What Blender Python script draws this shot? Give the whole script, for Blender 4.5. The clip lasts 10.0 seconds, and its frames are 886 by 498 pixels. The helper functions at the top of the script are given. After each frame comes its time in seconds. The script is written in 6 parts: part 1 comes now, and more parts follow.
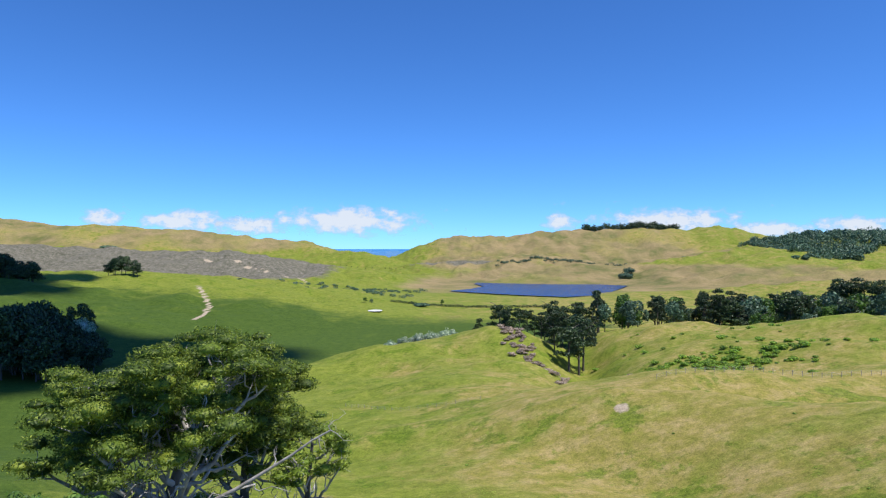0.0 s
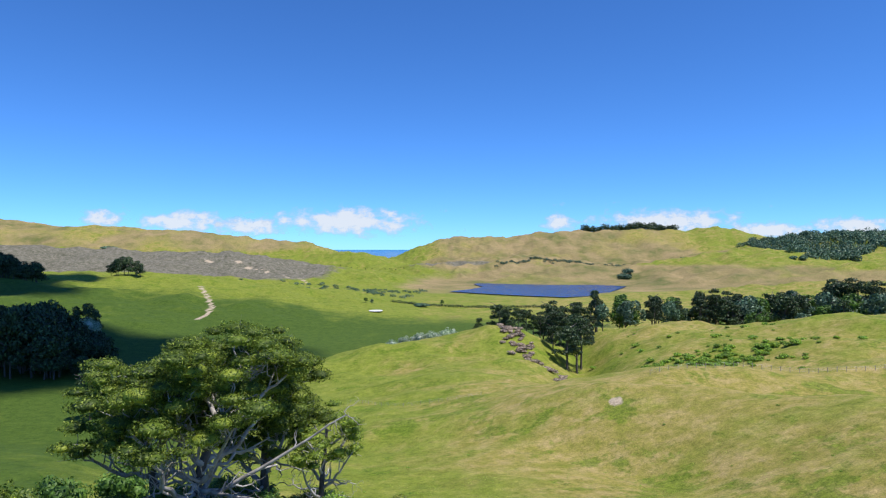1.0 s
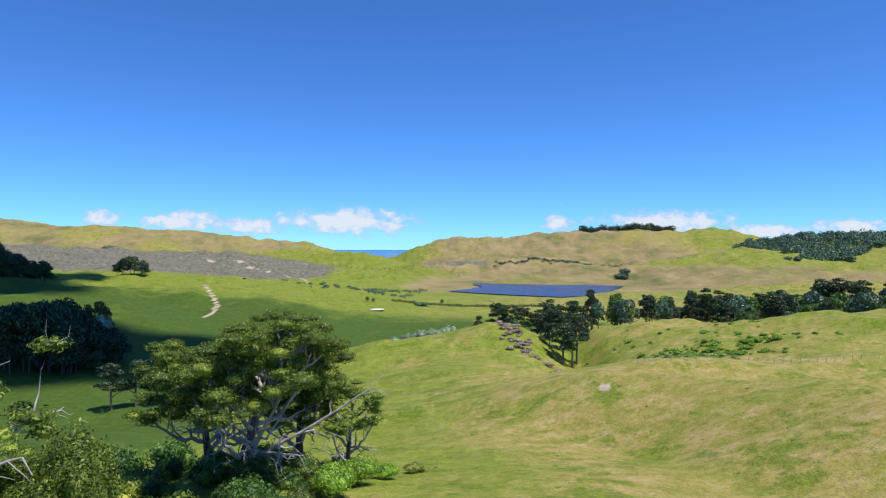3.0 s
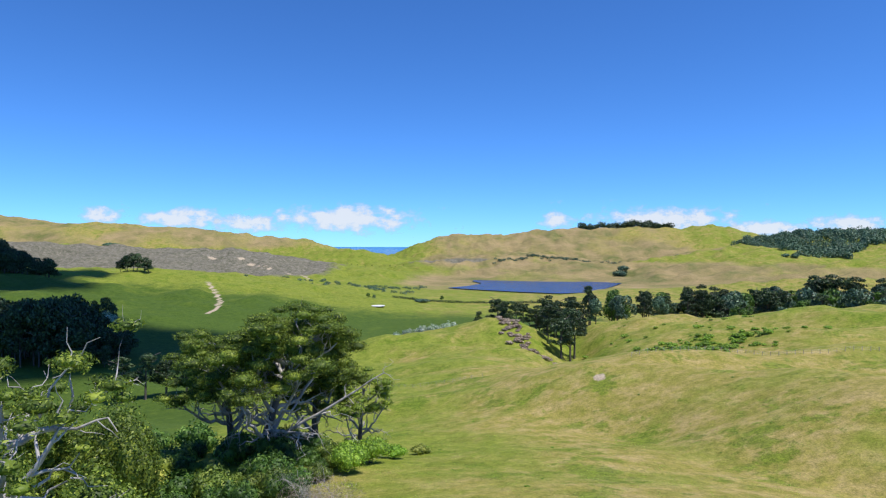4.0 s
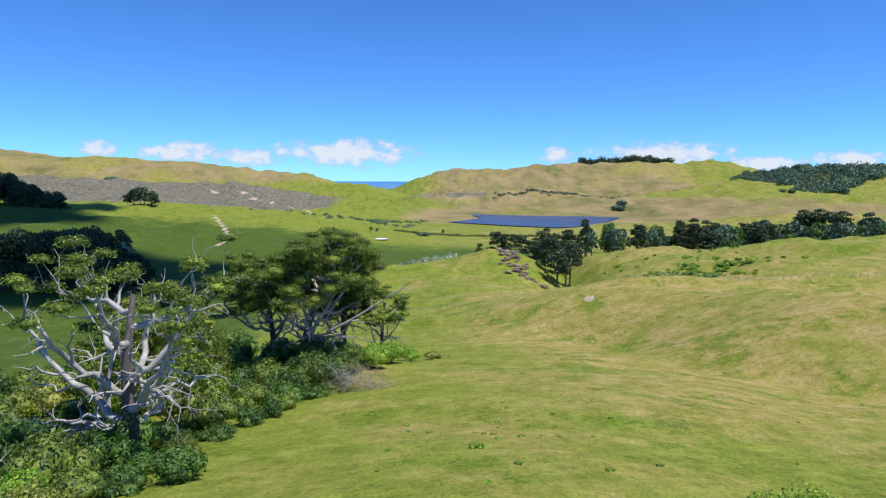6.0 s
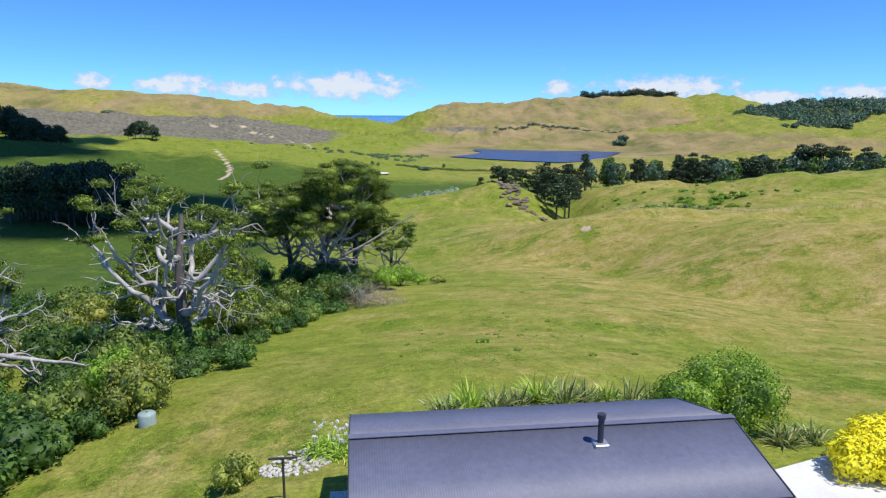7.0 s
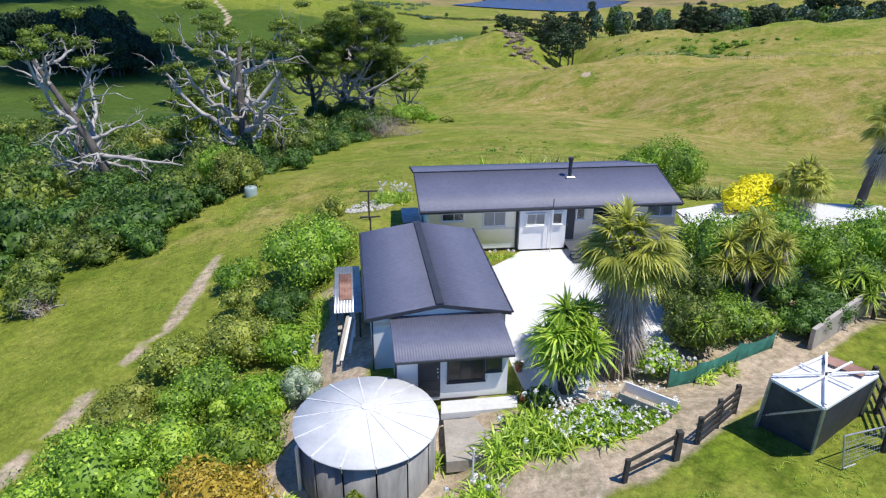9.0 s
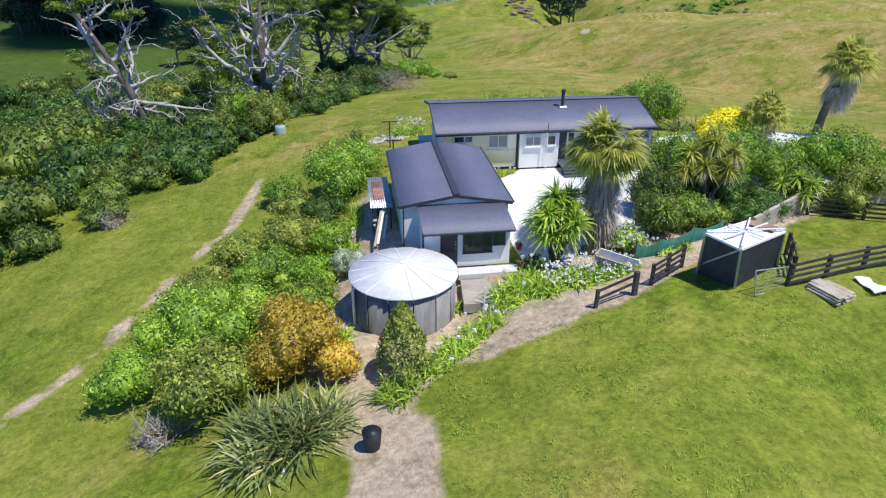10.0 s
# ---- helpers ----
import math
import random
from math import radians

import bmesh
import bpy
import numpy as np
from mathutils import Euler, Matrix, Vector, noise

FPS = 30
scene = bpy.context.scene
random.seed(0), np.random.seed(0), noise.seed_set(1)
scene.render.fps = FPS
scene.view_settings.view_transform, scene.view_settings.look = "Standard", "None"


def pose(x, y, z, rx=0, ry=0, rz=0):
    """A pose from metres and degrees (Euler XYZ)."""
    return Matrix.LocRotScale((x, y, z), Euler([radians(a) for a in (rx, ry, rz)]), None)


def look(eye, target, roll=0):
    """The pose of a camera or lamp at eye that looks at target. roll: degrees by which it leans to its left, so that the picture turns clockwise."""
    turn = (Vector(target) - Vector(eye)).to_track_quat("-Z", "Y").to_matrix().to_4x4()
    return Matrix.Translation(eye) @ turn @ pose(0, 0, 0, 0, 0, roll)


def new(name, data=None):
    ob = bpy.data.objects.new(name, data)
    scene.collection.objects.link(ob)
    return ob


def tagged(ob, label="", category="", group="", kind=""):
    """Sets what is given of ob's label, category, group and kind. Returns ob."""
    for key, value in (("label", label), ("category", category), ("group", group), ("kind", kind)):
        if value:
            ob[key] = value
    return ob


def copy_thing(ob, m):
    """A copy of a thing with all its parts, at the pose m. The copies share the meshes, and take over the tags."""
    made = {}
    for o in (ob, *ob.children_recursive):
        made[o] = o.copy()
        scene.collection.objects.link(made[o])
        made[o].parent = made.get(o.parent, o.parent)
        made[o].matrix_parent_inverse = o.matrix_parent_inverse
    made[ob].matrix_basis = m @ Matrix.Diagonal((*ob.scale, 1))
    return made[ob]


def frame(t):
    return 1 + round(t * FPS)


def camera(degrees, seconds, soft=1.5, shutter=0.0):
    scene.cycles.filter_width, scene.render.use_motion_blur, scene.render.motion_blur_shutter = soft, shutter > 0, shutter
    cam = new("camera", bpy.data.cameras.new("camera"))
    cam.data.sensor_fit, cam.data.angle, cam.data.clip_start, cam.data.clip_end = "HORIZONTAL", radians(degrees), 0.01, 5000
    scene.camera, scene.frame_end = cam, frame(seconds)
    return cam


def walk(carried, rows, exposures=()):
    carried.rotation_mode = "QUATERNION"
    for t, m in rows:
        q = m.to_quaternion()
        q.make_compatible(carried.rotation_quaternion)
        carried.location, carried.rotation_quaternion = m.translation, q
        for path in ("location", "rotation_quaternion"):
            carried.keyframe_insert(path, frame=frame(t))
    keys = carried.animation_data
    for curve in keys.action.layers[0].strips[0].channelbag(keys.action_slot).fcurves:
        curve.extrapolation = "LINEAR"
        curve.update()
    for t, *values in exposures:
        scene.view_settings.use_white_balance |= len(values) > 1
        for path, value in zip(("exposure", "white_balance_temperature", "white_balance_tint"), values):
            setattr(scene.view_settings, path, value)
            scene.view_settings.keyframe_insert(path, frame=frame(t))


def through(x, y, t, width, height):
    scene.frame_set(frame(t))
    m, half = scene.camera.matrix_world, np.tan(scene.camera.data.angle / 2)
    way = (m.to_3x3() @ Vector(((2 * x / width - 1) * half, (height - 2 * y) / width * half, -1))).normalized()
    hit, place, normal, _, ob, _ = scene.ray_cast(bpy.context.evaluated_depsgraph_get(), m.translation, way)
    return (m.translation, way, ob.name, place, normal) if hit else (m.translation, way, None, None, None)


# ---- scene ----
cam = camera(67.3, 10.0, soft=1.2)
PATH = [
    (0, (2.447, 26.136, 17.811), (2.449, 28.136, 17.811), 0.0),
    (0.5, (2.109, 22.935, 17.832), (2.112, 24.935, 17.834), 0.0),
    (1, (1.765, 19.689, 17.845), (1.769, 21.689, 17.847), 0.0),
    (1.5, (1.349, 16.332, 17.814), (1.354, 18.332, 17.817), 0.1),
    (2, (0.931, 12.834, 17.815), (0.939, 14.834, 17.818), 0.1),
    (2.5, (0.534, 9.18, 17.839), (0.542, 11.18, 17.842), 0.1),
    (4, (-0.786, -2.415, 17.769), (-0.775, -0.415, 17.763), 0.1),
    (4.5, (-1.258, -6.393, 17.782), (-1.246, -4.394, 17.74), 0.1),
    (5, (-1.741, -10.514, 17.767), (-1.729, -8.515, 17.688), 0.2),
    (5.5, (-2.231, -14.677, 17.712), (-2.218, -12.682, 17.579), 0.2),
    (7, (-3.84, -27.442, 17.575), (-3.826, -25.481, 17.182), 0.3),
    (7.5, (-4.381, -31.523, 17.587), (-4.366, -29.592, 17.069), 0.4),
    (8, (-4.862, -35.629, 17.553), (-4.847, -33.733, 16.917), 0.5),
    (8.5, (-5.312, -39.772, 17.545), (-5.296, -37.915, 16.802), 0.6),
    (9, (-5.744, -43.92, 17.489), (-5.73, -42.086, 16.691), 0.5),
    (9.5, (-6.197, -48.101, 17.451), (-6.183, -46.292, 16.597), 0.4),
    (10, (-6.583, -52.337, 17.458), (-6.572, -50.547, 16.566), 0.1),
]
walk(cam, [(t, look(eye, target, roll)) for t, eye, target, roll in PATH])

# ---- light ----
world = bpy.data.worlds.new("world")
scene.world = world
world.use_nodes = True
SUN_EL, SUN_AZ = radians(66), radians(118)   # height, and turn clockwise from straight ahead
wn = world.node_tree.nodes
sky = wn.new("ShaderNodeTexSky")
sky.sky_type = "NISHITA"
sky.sun_disc = False
sky.sun_elevation, sky.sun_rotation = SUN_EL, SUN_AZ
sky.air_density, sky.dust_density, sky.ozone_density, sky.altitude = 0.78, 0.0, 3.3, 1600
wn["Background"].inputs["Strength"].default_value = 0.126
clear = wn.new("ShaderNodeMix")   # the clear maritime air deepens the blue
clear.data_type, clear.blend_type = "RGBA", "MULTIPLY"
clear.inputs[0].default_value, clear.inputs[7].default_value = 1.0, (0.475, 0.93, 1.5, 1)
world.node_tree.links.new(sky.outputs[0], clear.inputs[6])
world.node_tree.links.new(clear.outputs[2], wn["Background"].inputs[0])
sun = new("sun", bpy.data.lights.new("sun", "SUN"))
sun.data.energy, sun.data.angle, sun.data.color = 4.9, radians(0.6), (1.0, 0.95, 0.86)
to_sun = Vector((math.sin(SUN_AZ) * math.cos(SUN_EL), math.cos(SUN_AZ) * math.cos(SUN_EL), math.sin(SUN_EL)))
sun.matrix_world = look(to_sun * 300, (0, 0, 0))

# ---- materials ----
def node_material(name):
    m = bpy.data.materials.new(name)
    m.use_nodes = True
    return m, m.node_tree.nodes, m.node_tree.links, m.node_tree.nodes["Principled BSDF"]


def ramp(nodes, links, source, stops):
    r = nodes.new("ShaderNodeValToRGB")
    while len(r.color_ramp.elements) < len(stops):
        r.color_ramp.elements.new(0.5)
    for e, (p, c) in zip(r.color_ramp.elements, stops):
        e.position, e.color = p, (*c, 1)
    links.new(source, r.inputs[0])
    return r.outputs[0]


def noise_node(nodes, links, scale, detail=4.0, rough=0.55, coords="Object", squash=None):
    tc = nodes.new("ShaderNodeTexCoord")
    n = nodes.new("ShaderNodeTexNoise")
    n.inputs["Scale"].default_value, n.inputs["Detail"].default_value, n.inputs["Roughness"].default_value = scale, detail, rough
    out = tc.outputs[coords]
    if squash:
        mp = nodes.new("ShaderNodeMapping")
        mp.inputs["Scale"].default_value = squash
        links.new(out, mp.inputs[0])
        out = mp.outputs[0]
    links.new(out, n.inputs["Vector"])
    return n.outputs["Fac"]


def mixed(nodes, links, fac, a, b, kind="MIX"):
    mx = nodes.new("ShaderNodeMix")
    mx.data_type, mx.blend_type = "RGBA", kind
    for sock, v in ((mx.inputs[0], fac), (mx.inputs[6], a), (mx.inputs[7], b)):
        if isinstance(v, (int, float)):
            sock.default_value = v
        elif isinstance(v, tuple):
            sock.default_value = (*v, 1)
        else:
            links.new(v, sock)
    return mx.outputs[2]


def bumped(nodes, links, bsdf, source, strength, distance=0.02):
    b = nodes.new("ShaderNodeBump")
    b.inputs["Strength"].default_value, b.inputs["Distance"].default_value = strength, distance
    links.new(source, b.inputs["Height"])
    links.new(b.outputs[0], bsdf.inputs["Normal"])


def surface(name, dark, light, scale=3.0, fine=30.0, rough=0.7, metal=0.0, bump=0.3, squash=None, coat=0.0):
    """A worn surface: two colours mixed at two scales, with fine relief."""
    m, nodes, links, b = node_material(name)
    big = noise_node(nodes, links, scale, 5, 0.6, squash=squash)
    small = noise_node(nodes, links, fine, 3, 0.6, squash=squash)
    c = ramp(nodes, links, big, [(0.3, dark), (0.7, light)])
    c = mixed(nodes, links, 0.35, c, ramp(nodes, links, small, [(0.25, (0.35, 0.35, 0.35)), (0.75, (0.72, 0.72, 0.72))]), "OVERLAY")
    links.new(c, b.inputs["Base Color"])
    b.inputs["Roughness"].default_value, b.inputs["Metallic"].default_value = rough, metal
    if bump:
        bumped(nodes, links, b, small, bump)
    return m


def leafy(name, dark, light, tip=None, rough=0.55, through=0.35, lighter=2.0, clumping=0.6, vary=(0.75, 1.2)):
    """Leaves: every leaf its own shade, clumps lighter and darker, some light through the blade."""
    m, nodes, links, b = node_material(name)
    geo = nodes.new("ShaderNodeNewGeometry")
    stops = [(0.0, dark), (0.75, light)] + ([(1.0, tip)] if tip else [])
    stops = [(p, tuple(min(0.85, v * lighter) for v in c)) for p, c in stops]
    c = ramp(nodes, links, geo.outputs["Random Per Island"], stops)
    clump = noise_node(nodes, links, 0.7, 3, 0.6)
    c = mixed(nodes, links, clumping, c, ramp(nodes, links, clump, [(0.3, (0.28, 0.3, 0.28)), (0.7, (0.7, 0.7, 0.6))]), "OVERLAY")
    oi = nodes.new("ShaderNodeObjectInfo")
    hs = nodes.new("ShaderNodeHueSaturation")
    mr = nodes.new("ShaderNodeMapRange")
    links.new(oi.outputs["Random"], mr.inputs[0])
    mr.inputs[3].default_value, mr.inputs[4].default_value = vary
    links.new(mr.outputs[0], hs.inputs["Value"])
    links.new(c, hs.inputs["Color"])
    links.new(hs.outputs[0], b.inputs["Base Color"])
    b.inputs["Roughness"].default_value = rough
    tr = nodes.new("ShaderNodeBsdfTranslucent")
    links.new(hs.outputs[0], tr.inputs["Color"])
    mx = nodes.new("ShaderNodeMixShader")
    mx.inputs[0].default_value = through
    links.new(b.outputs[0], mx.inputs[1])
    links.new(tr.outputs[0], mx.inputs[2])
    links.new(mx.outputs[0], nodes["Material Output"].inputs["Surface"])
    return m


LEAF = leafy("leaf_green", (0.028, 0.06, 0.008), (0.12, 0.19, 0.02), (0.22, 0.28, 0.04), lighter=2.8)
LEAF_GULLY = leafy("gully_leaf", (0.026, 0.045, 0.008), (0.085, 0.125, 0.02), (0.16, 0.19, 0.04), lighter=2.1)
LEAF_BRIGHT = leafy("leaf_bright", (0.06, 0.14, 0.01), (0.2, 0.34, 0.03), (0.34, 0.45, 0.06), lighter=1.7)
LEAF_DARK = leafy("leaf_dark", (0.012, 0.035, 0.008), (0.05, 0.1, 0.016), (0.09, 0.15, 0.03), lighter=2.3)
LEAF_OLIVE = leafy("leaf_olive", (0.05, 0.07, 0.01), (0.17, 0.2, 0.035), (0.28, 0.28, 0.07), lighter=2.4)
LEAF_ORANGE = leafy("leaf_orange", (0.17, 0.13, 0.016), (0.34, 0.25, 0.035), (0.44, 0.32, 0.06), clumping=0.4)
LEAF_YELLOW = leafy("leaf_yellow", (0.78, 0.7, 0.012), (0.85, 0.79, 0.02), (0.85, 0.82, 0.08), lighter=1.0, clumping=0.0, through=0.12, rough=0.8, vary=(1.0, 1.1))
LEAF_SILVER = leafy("leaf_silver", (0.08, 0.12, 0.07), (0.28, 0.34, 0.25), (0.45, 0.5, 0.4))
NEEDLE = leafy("pine_needles", (0.02, 0.036, 0.006), (0.085, 0.12, 0.016), (0.17, 0.2, 0.03), through=0.4, lighter=2.7)
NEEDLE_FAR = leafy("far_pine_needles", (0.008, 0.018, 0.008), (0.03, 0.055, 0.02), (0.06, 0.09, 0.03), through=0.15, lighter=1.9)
# Blue-green foliage for distant plants, with haze mixed into the leaf colour.
LEAF_HAZE = leafy("haze_tinted_leaf", (0.02, 0.045, 0.03), (0.06, 0.11, 0.065), (0.1, 0.15, 0.1), through=0.1)
LEAF_GREY = leafy("grey_twigs", (0.12, 0.095, 0.075), (0.32, 0.25, 0.205), (0.45, 0.37, 0.32), through=0.25, lighter=1.7)
STRAP = leafy("strap_leaf", (0.1, 0.17, 0.02), (0.26, 0.35, 0.05), (0.36, 0.45, 0.08), rough=0.4)
FLAX = leafy("flax_blade", (0.05, 0.08, 0.02), (0.19, 0.22, 0.08), (0.4, 0.36, 0.18), rough=0.4)
FROND = leafy("palm_frond", (0.1, 0.12, 0.02), (0.27, 0.27, 0.05), (0.4, 0.4, 0.12), rough=0.5, lighter=2.3, through=0.45)
DEAD = leafy("dead_frond", (0.24, 0.2, 0.17), (0.44, 0.39, 0.35), (0.58, 0.54, 0.5), rough=0.8, lighter=1.75, through=0.45)
PETAL = leafy("white_petal", (0.8, 0.8, 0.78), (0.85, 0.85, 0.83), rough=0.6, lighter=1.0, clumping=0.0, through=0.2)
BARK = surface("bark", (0.05, 0.042, 0.036), (0.17, 0.15, 0.135), 1.2, 9, 0.9, bump=0.8, squash=(1, 1, 0.25))
DEADWOOD = surface("bleached_wood", (0.2, 0.185, 0.175), (0.56, 0.53, 0.51), 0.9, 8, 0.85, bump=0.6, squash=(1, 1, 0.3))
ROOFING = surface("roof_steel", (0.115, 0.125, 0.185), (0.14, 0.15, 0.215), 0.35, 4, 0.55, bump=0.03)
TRIM_DARK = surface("dark_trim", (0.03, 0.034, 0.045), (0.05, 0.055, 0.068), 2, 20, 0.5, bump=0.1)
BOARDS = surface("white_weatherboard", (0.78, 0.78, 0.76), (0.86, 0.86, 0.85), 0.8, 14, 0.6, bump=0.1)
PAINT = surface("white_paint", (0.82, 0.82, 0.81), (0.88, 0.88, 0.87), 2, 20, 0.45, bump=0.05)
CONCRETE = surface("pale_concrete", (0.58, 0.585, 0.59), (0.72, 0.72, 0.715), 0.35, 5, 0.85, bump=0.25)
CONCRETE_OLD = surface("worn_concrete", (0.3, 0.27, 0.24), (0.5, 0.46, 0.42), 0.8, 9, 0.9, bump=0.4)
TANK_ROOF = surface("galvanised_roof", (0.6, 0.61, 0.62), (0.8, 0.8, 0.8), 0.9, 7, 0.85, metal=0.0, bump=0.15)
TANK_WALL = surface("stained_tank_wall", (0.07, 0.075, 0.08), (0.34, 0.33, 0.32), 1.3, 8, 0.85, bump=0.4, squash=(1, 1, 0.18))
TIMBER = surface("dark_timber", (0.03, 0.026, 0.024), (0.085, 0.075, 0.068), 1.5, 14, 0.85, bump=0.4)
TIMBER_PALE = surface("weathered_timber", (0.3, 0.26, 0.21), (0.52, 0.46, 0.38), 1.5, 14, 0.85, bump=0.5)
DECKING = surface("deck_paint", (0.06, 0.066, 0.085), (0.1, 0.105, 0.13), 1.5, 12, 0.55, bump=0.2)
MESH_DARK = surface("dark_cladding", (0.02, 0.022, 0.03), (0.05, 0.052, 0.065), 2, 16, 0.6, bump=0.2)
STEEL = surface("grey_steel", (0.35, 0.36, 0.38), (0.55, 0.56, 0.58), 3, 20, 0.4, metal=0.6, bump=0.1)
RUST = surface("rusty_iron", (0.16, 0.07, 0.045), (0.4, 0.24, 0.19), 1.2, 10, 0.8, bump=0.3)
CLOTH = surface("green_shade_cloth", (0.01, 0.08, 0.06), (0.03, 0.17, 0.13), 3, 60, 0.8, bump=0.2)
POT = surface("terracotta", (0.3, 0.06, 0.04), (0.42, 0.1, 0.07), 4, 30, 0.6)
BLACK = surface("black_plastic", (0.012, 0.012, 0.014), (0.03, 0.03, 0.032), 4, 30, 0.5)
STONE = surface("pale_stones", (0.32, 0.3, 0.28), (0.62, 0.6, 0.57), 2, 12, 0.9, bump=0.4)
UNLIT_BACKING = surface("room_dark", (0.05, 0.045, 0.04), (0.16, 0.14, 0.12), 1.2, 8, 0.9)
CURTAIN = surface("curtain", (0.5, 0.48, 0.44), (0.66, 0.63, 0.58), 2, 20, 0.9, squash=(6, 6, 0.2))
PLASTIC_PALE = surface("pale_green_plastic", (0.24, 0.32, 0.3), (0.34, 0.42, 0.4), 3, 20, 0.5)

GLASS, _n, _l, _b = node_material("window_glass")
_b.inputs["Base Color"].default_value = (0.75, 0.8, 0.85, 1)
_b.inputs["Roughness"].default_value, _b.inputs["Transmission Weight"].default_value, _b.inputs["IOR"].default_value = 0.02, 1.0, 1.45


def water_material(name, deep, shallow, ripple):
    m, nodes, links, b = node_material(name)
    n = noise_node(nodes, links, 0.012, 4, 0.6)
    links.new(ramp(nodes, links, n, [(0.3, deep), (0.75, shallow)]), b.inputs["Base Color"])
    b.inputs["Roughness"].default_value, b.inputs["IOR"].default_value = 0.22, 1.33
    bumped(nodes, links, b, noise_node(nodes, links, ripple, 4, 0.6), 0.5, 1.0)
    return m


LAKE_WATER = water_material("lake_water", (0.008, 0.03, 0.12), (0.014, 0.045, 0.16), 0.25)
SEA_WATER = water_material("sea_water", (0.012, 0.12, 0.3), (0.02, 0.18, 0.38), 0.02)


def ground_material():
    """Pasture: green and dry grass at several scales, scrub, bare earth, by what grows where, with shade and haze mixed
    into some colours.
    """
    m, nodes, links, b = node_material("pasture")
    def kept(name):
        a = nodes.new("ShaderNodeAttribute")
        a.attribute_name = name
        return a.outputs["Fac"]
    def mask(attr, n, gain):
        s = nodes.new("ShaderNodeMath")
        s.operation = "ADD"
        links.new(kept(attr), s.inputs[0])
        links.new(n, s.inputs[1])
        r = nodes.new("ShaderNodeMapRange")
        r.inputs[1].default_value, r.inputs[2].default_value = 1.0 - gain, 1.0 + gain
        links.new(s.outputs[0], r.inputs[0])
        return r.outputs[0]
    wide = noise_node(nodes, links, 0.045, 7, 0.66)
    mid = noise_node(nodes, links, 0.24, 8, 0.7)
    tuft = noise_node(nodes, links, 0.85, 7, 0.8)
    fine = noise_node(nodes, links, 3.4, 6, 0.8)
    green = ramp(nodes, links, mid, [(0.3, (0.125, 0.165, 0.02)), (0.5, (0.19, 0.23, 0.034)), (0.7, (0.27, 0.28, 0.06))])
    tan = ramp(nodes, links, mid, [(0.32, (0.19, 0.2, 0.034)), (0.48, (0.28, 0.245, 0.068)), (0.66, (0.4, 0.31, 0.14))])
    c = mixed(nodes, links, mask("dry", wide, 0.1), green, tan)
    # fresh green patches with ragged edges
    fresh = ramp(nodes, links, noise_node(nodes, links, 0.075, 9, 0.72), [(0.535, (0, 0, 0)), (0.585, (0.7, 0.7, 0.7))])
    c = mixed(nodes, links, fresh, c, ramp(nodes, links, tuft, [(0.35, (0.07, 0.12, 0.01)), (0.65, (0.15, 0.225, 0.02))]))
    # Tan far-hill cover, its colour dulled to stand in for haze.
    hazy_heath = ramp(nodes, links, noise_node(nodes, links, 0.014, 12, 0.74), [(0.36, (0.13, 0.145, 0.05)), (0.47, (0.235, 0.195, 0.09)), (0.62, (0.34, 0.255, 0.14))])
    c = mixed(nodes, links, mask("hazy_heath", noise_node(nodes, links, 0.006, 7, 0.6), 0.1), c, hazy_heath)
    # Lush grass, darkened in its colour for cloud shadow and slope shade.
    lush_shade = ramp(nodes, links, mid, [(0.32, (0.045, 0.085, 0.012)), (0.68, (0.085, 0.135, 0.022))])
    c = mixed(nodes, links, mask("lush_shade", wide, 0.2), c, lush_shade)
    scrub = ramp(nodes, links, noise_node(nodes, links, 0.16, 8, 0.85), [(0.36, (0.06, 0.065, 0.038)), (0.5, (0.16, 0.15, 0.12)), (0.64, (0.27, 0.245, 0.215))])
    c = mixed(nodes, links, mask("scrub", noise_node(nodes, links, 0.012, 6, 0.65), 0.1), c, scrub)
    bare = ramp(nodes, links, noise_node(nodes, links, 1.1, 6, 0.75), [(0.3, (0.34, 0.265, 0.2)), (0.7, (0.54, 0.45, 0.36))])
    c = mixed(nodes, links, mask("bare", mid, 0.14), c, bare)
    c = mixed(nodes, links, 0.6, c, ramp(nodes, links, tuft, [(0.34, (0.25, 0.29, 0.2)), (0.5, (0.52, 0.51, 0.5)), (0.66, (0.74, 0.7, 0.66))]), "OVERLAY")
    c = mixed(nodes, links, 0.55, c, ramp(nodes, links, fine, [(0.3, (0.24, 0.26, 0.22)), (0.7, (0.76, 0.75, 0.7))]), "OVERLAY")
    links.new(c, b.inputs["Base Color"])
    b.inputs["Roughness"].default_value = 0.9
    b.inputs["Specular IOR Level"].default_value = 0.12
    bumped(nodes, links, b, tuft, 0.55, 0.35)
    return m


PASTURE = ground_material()

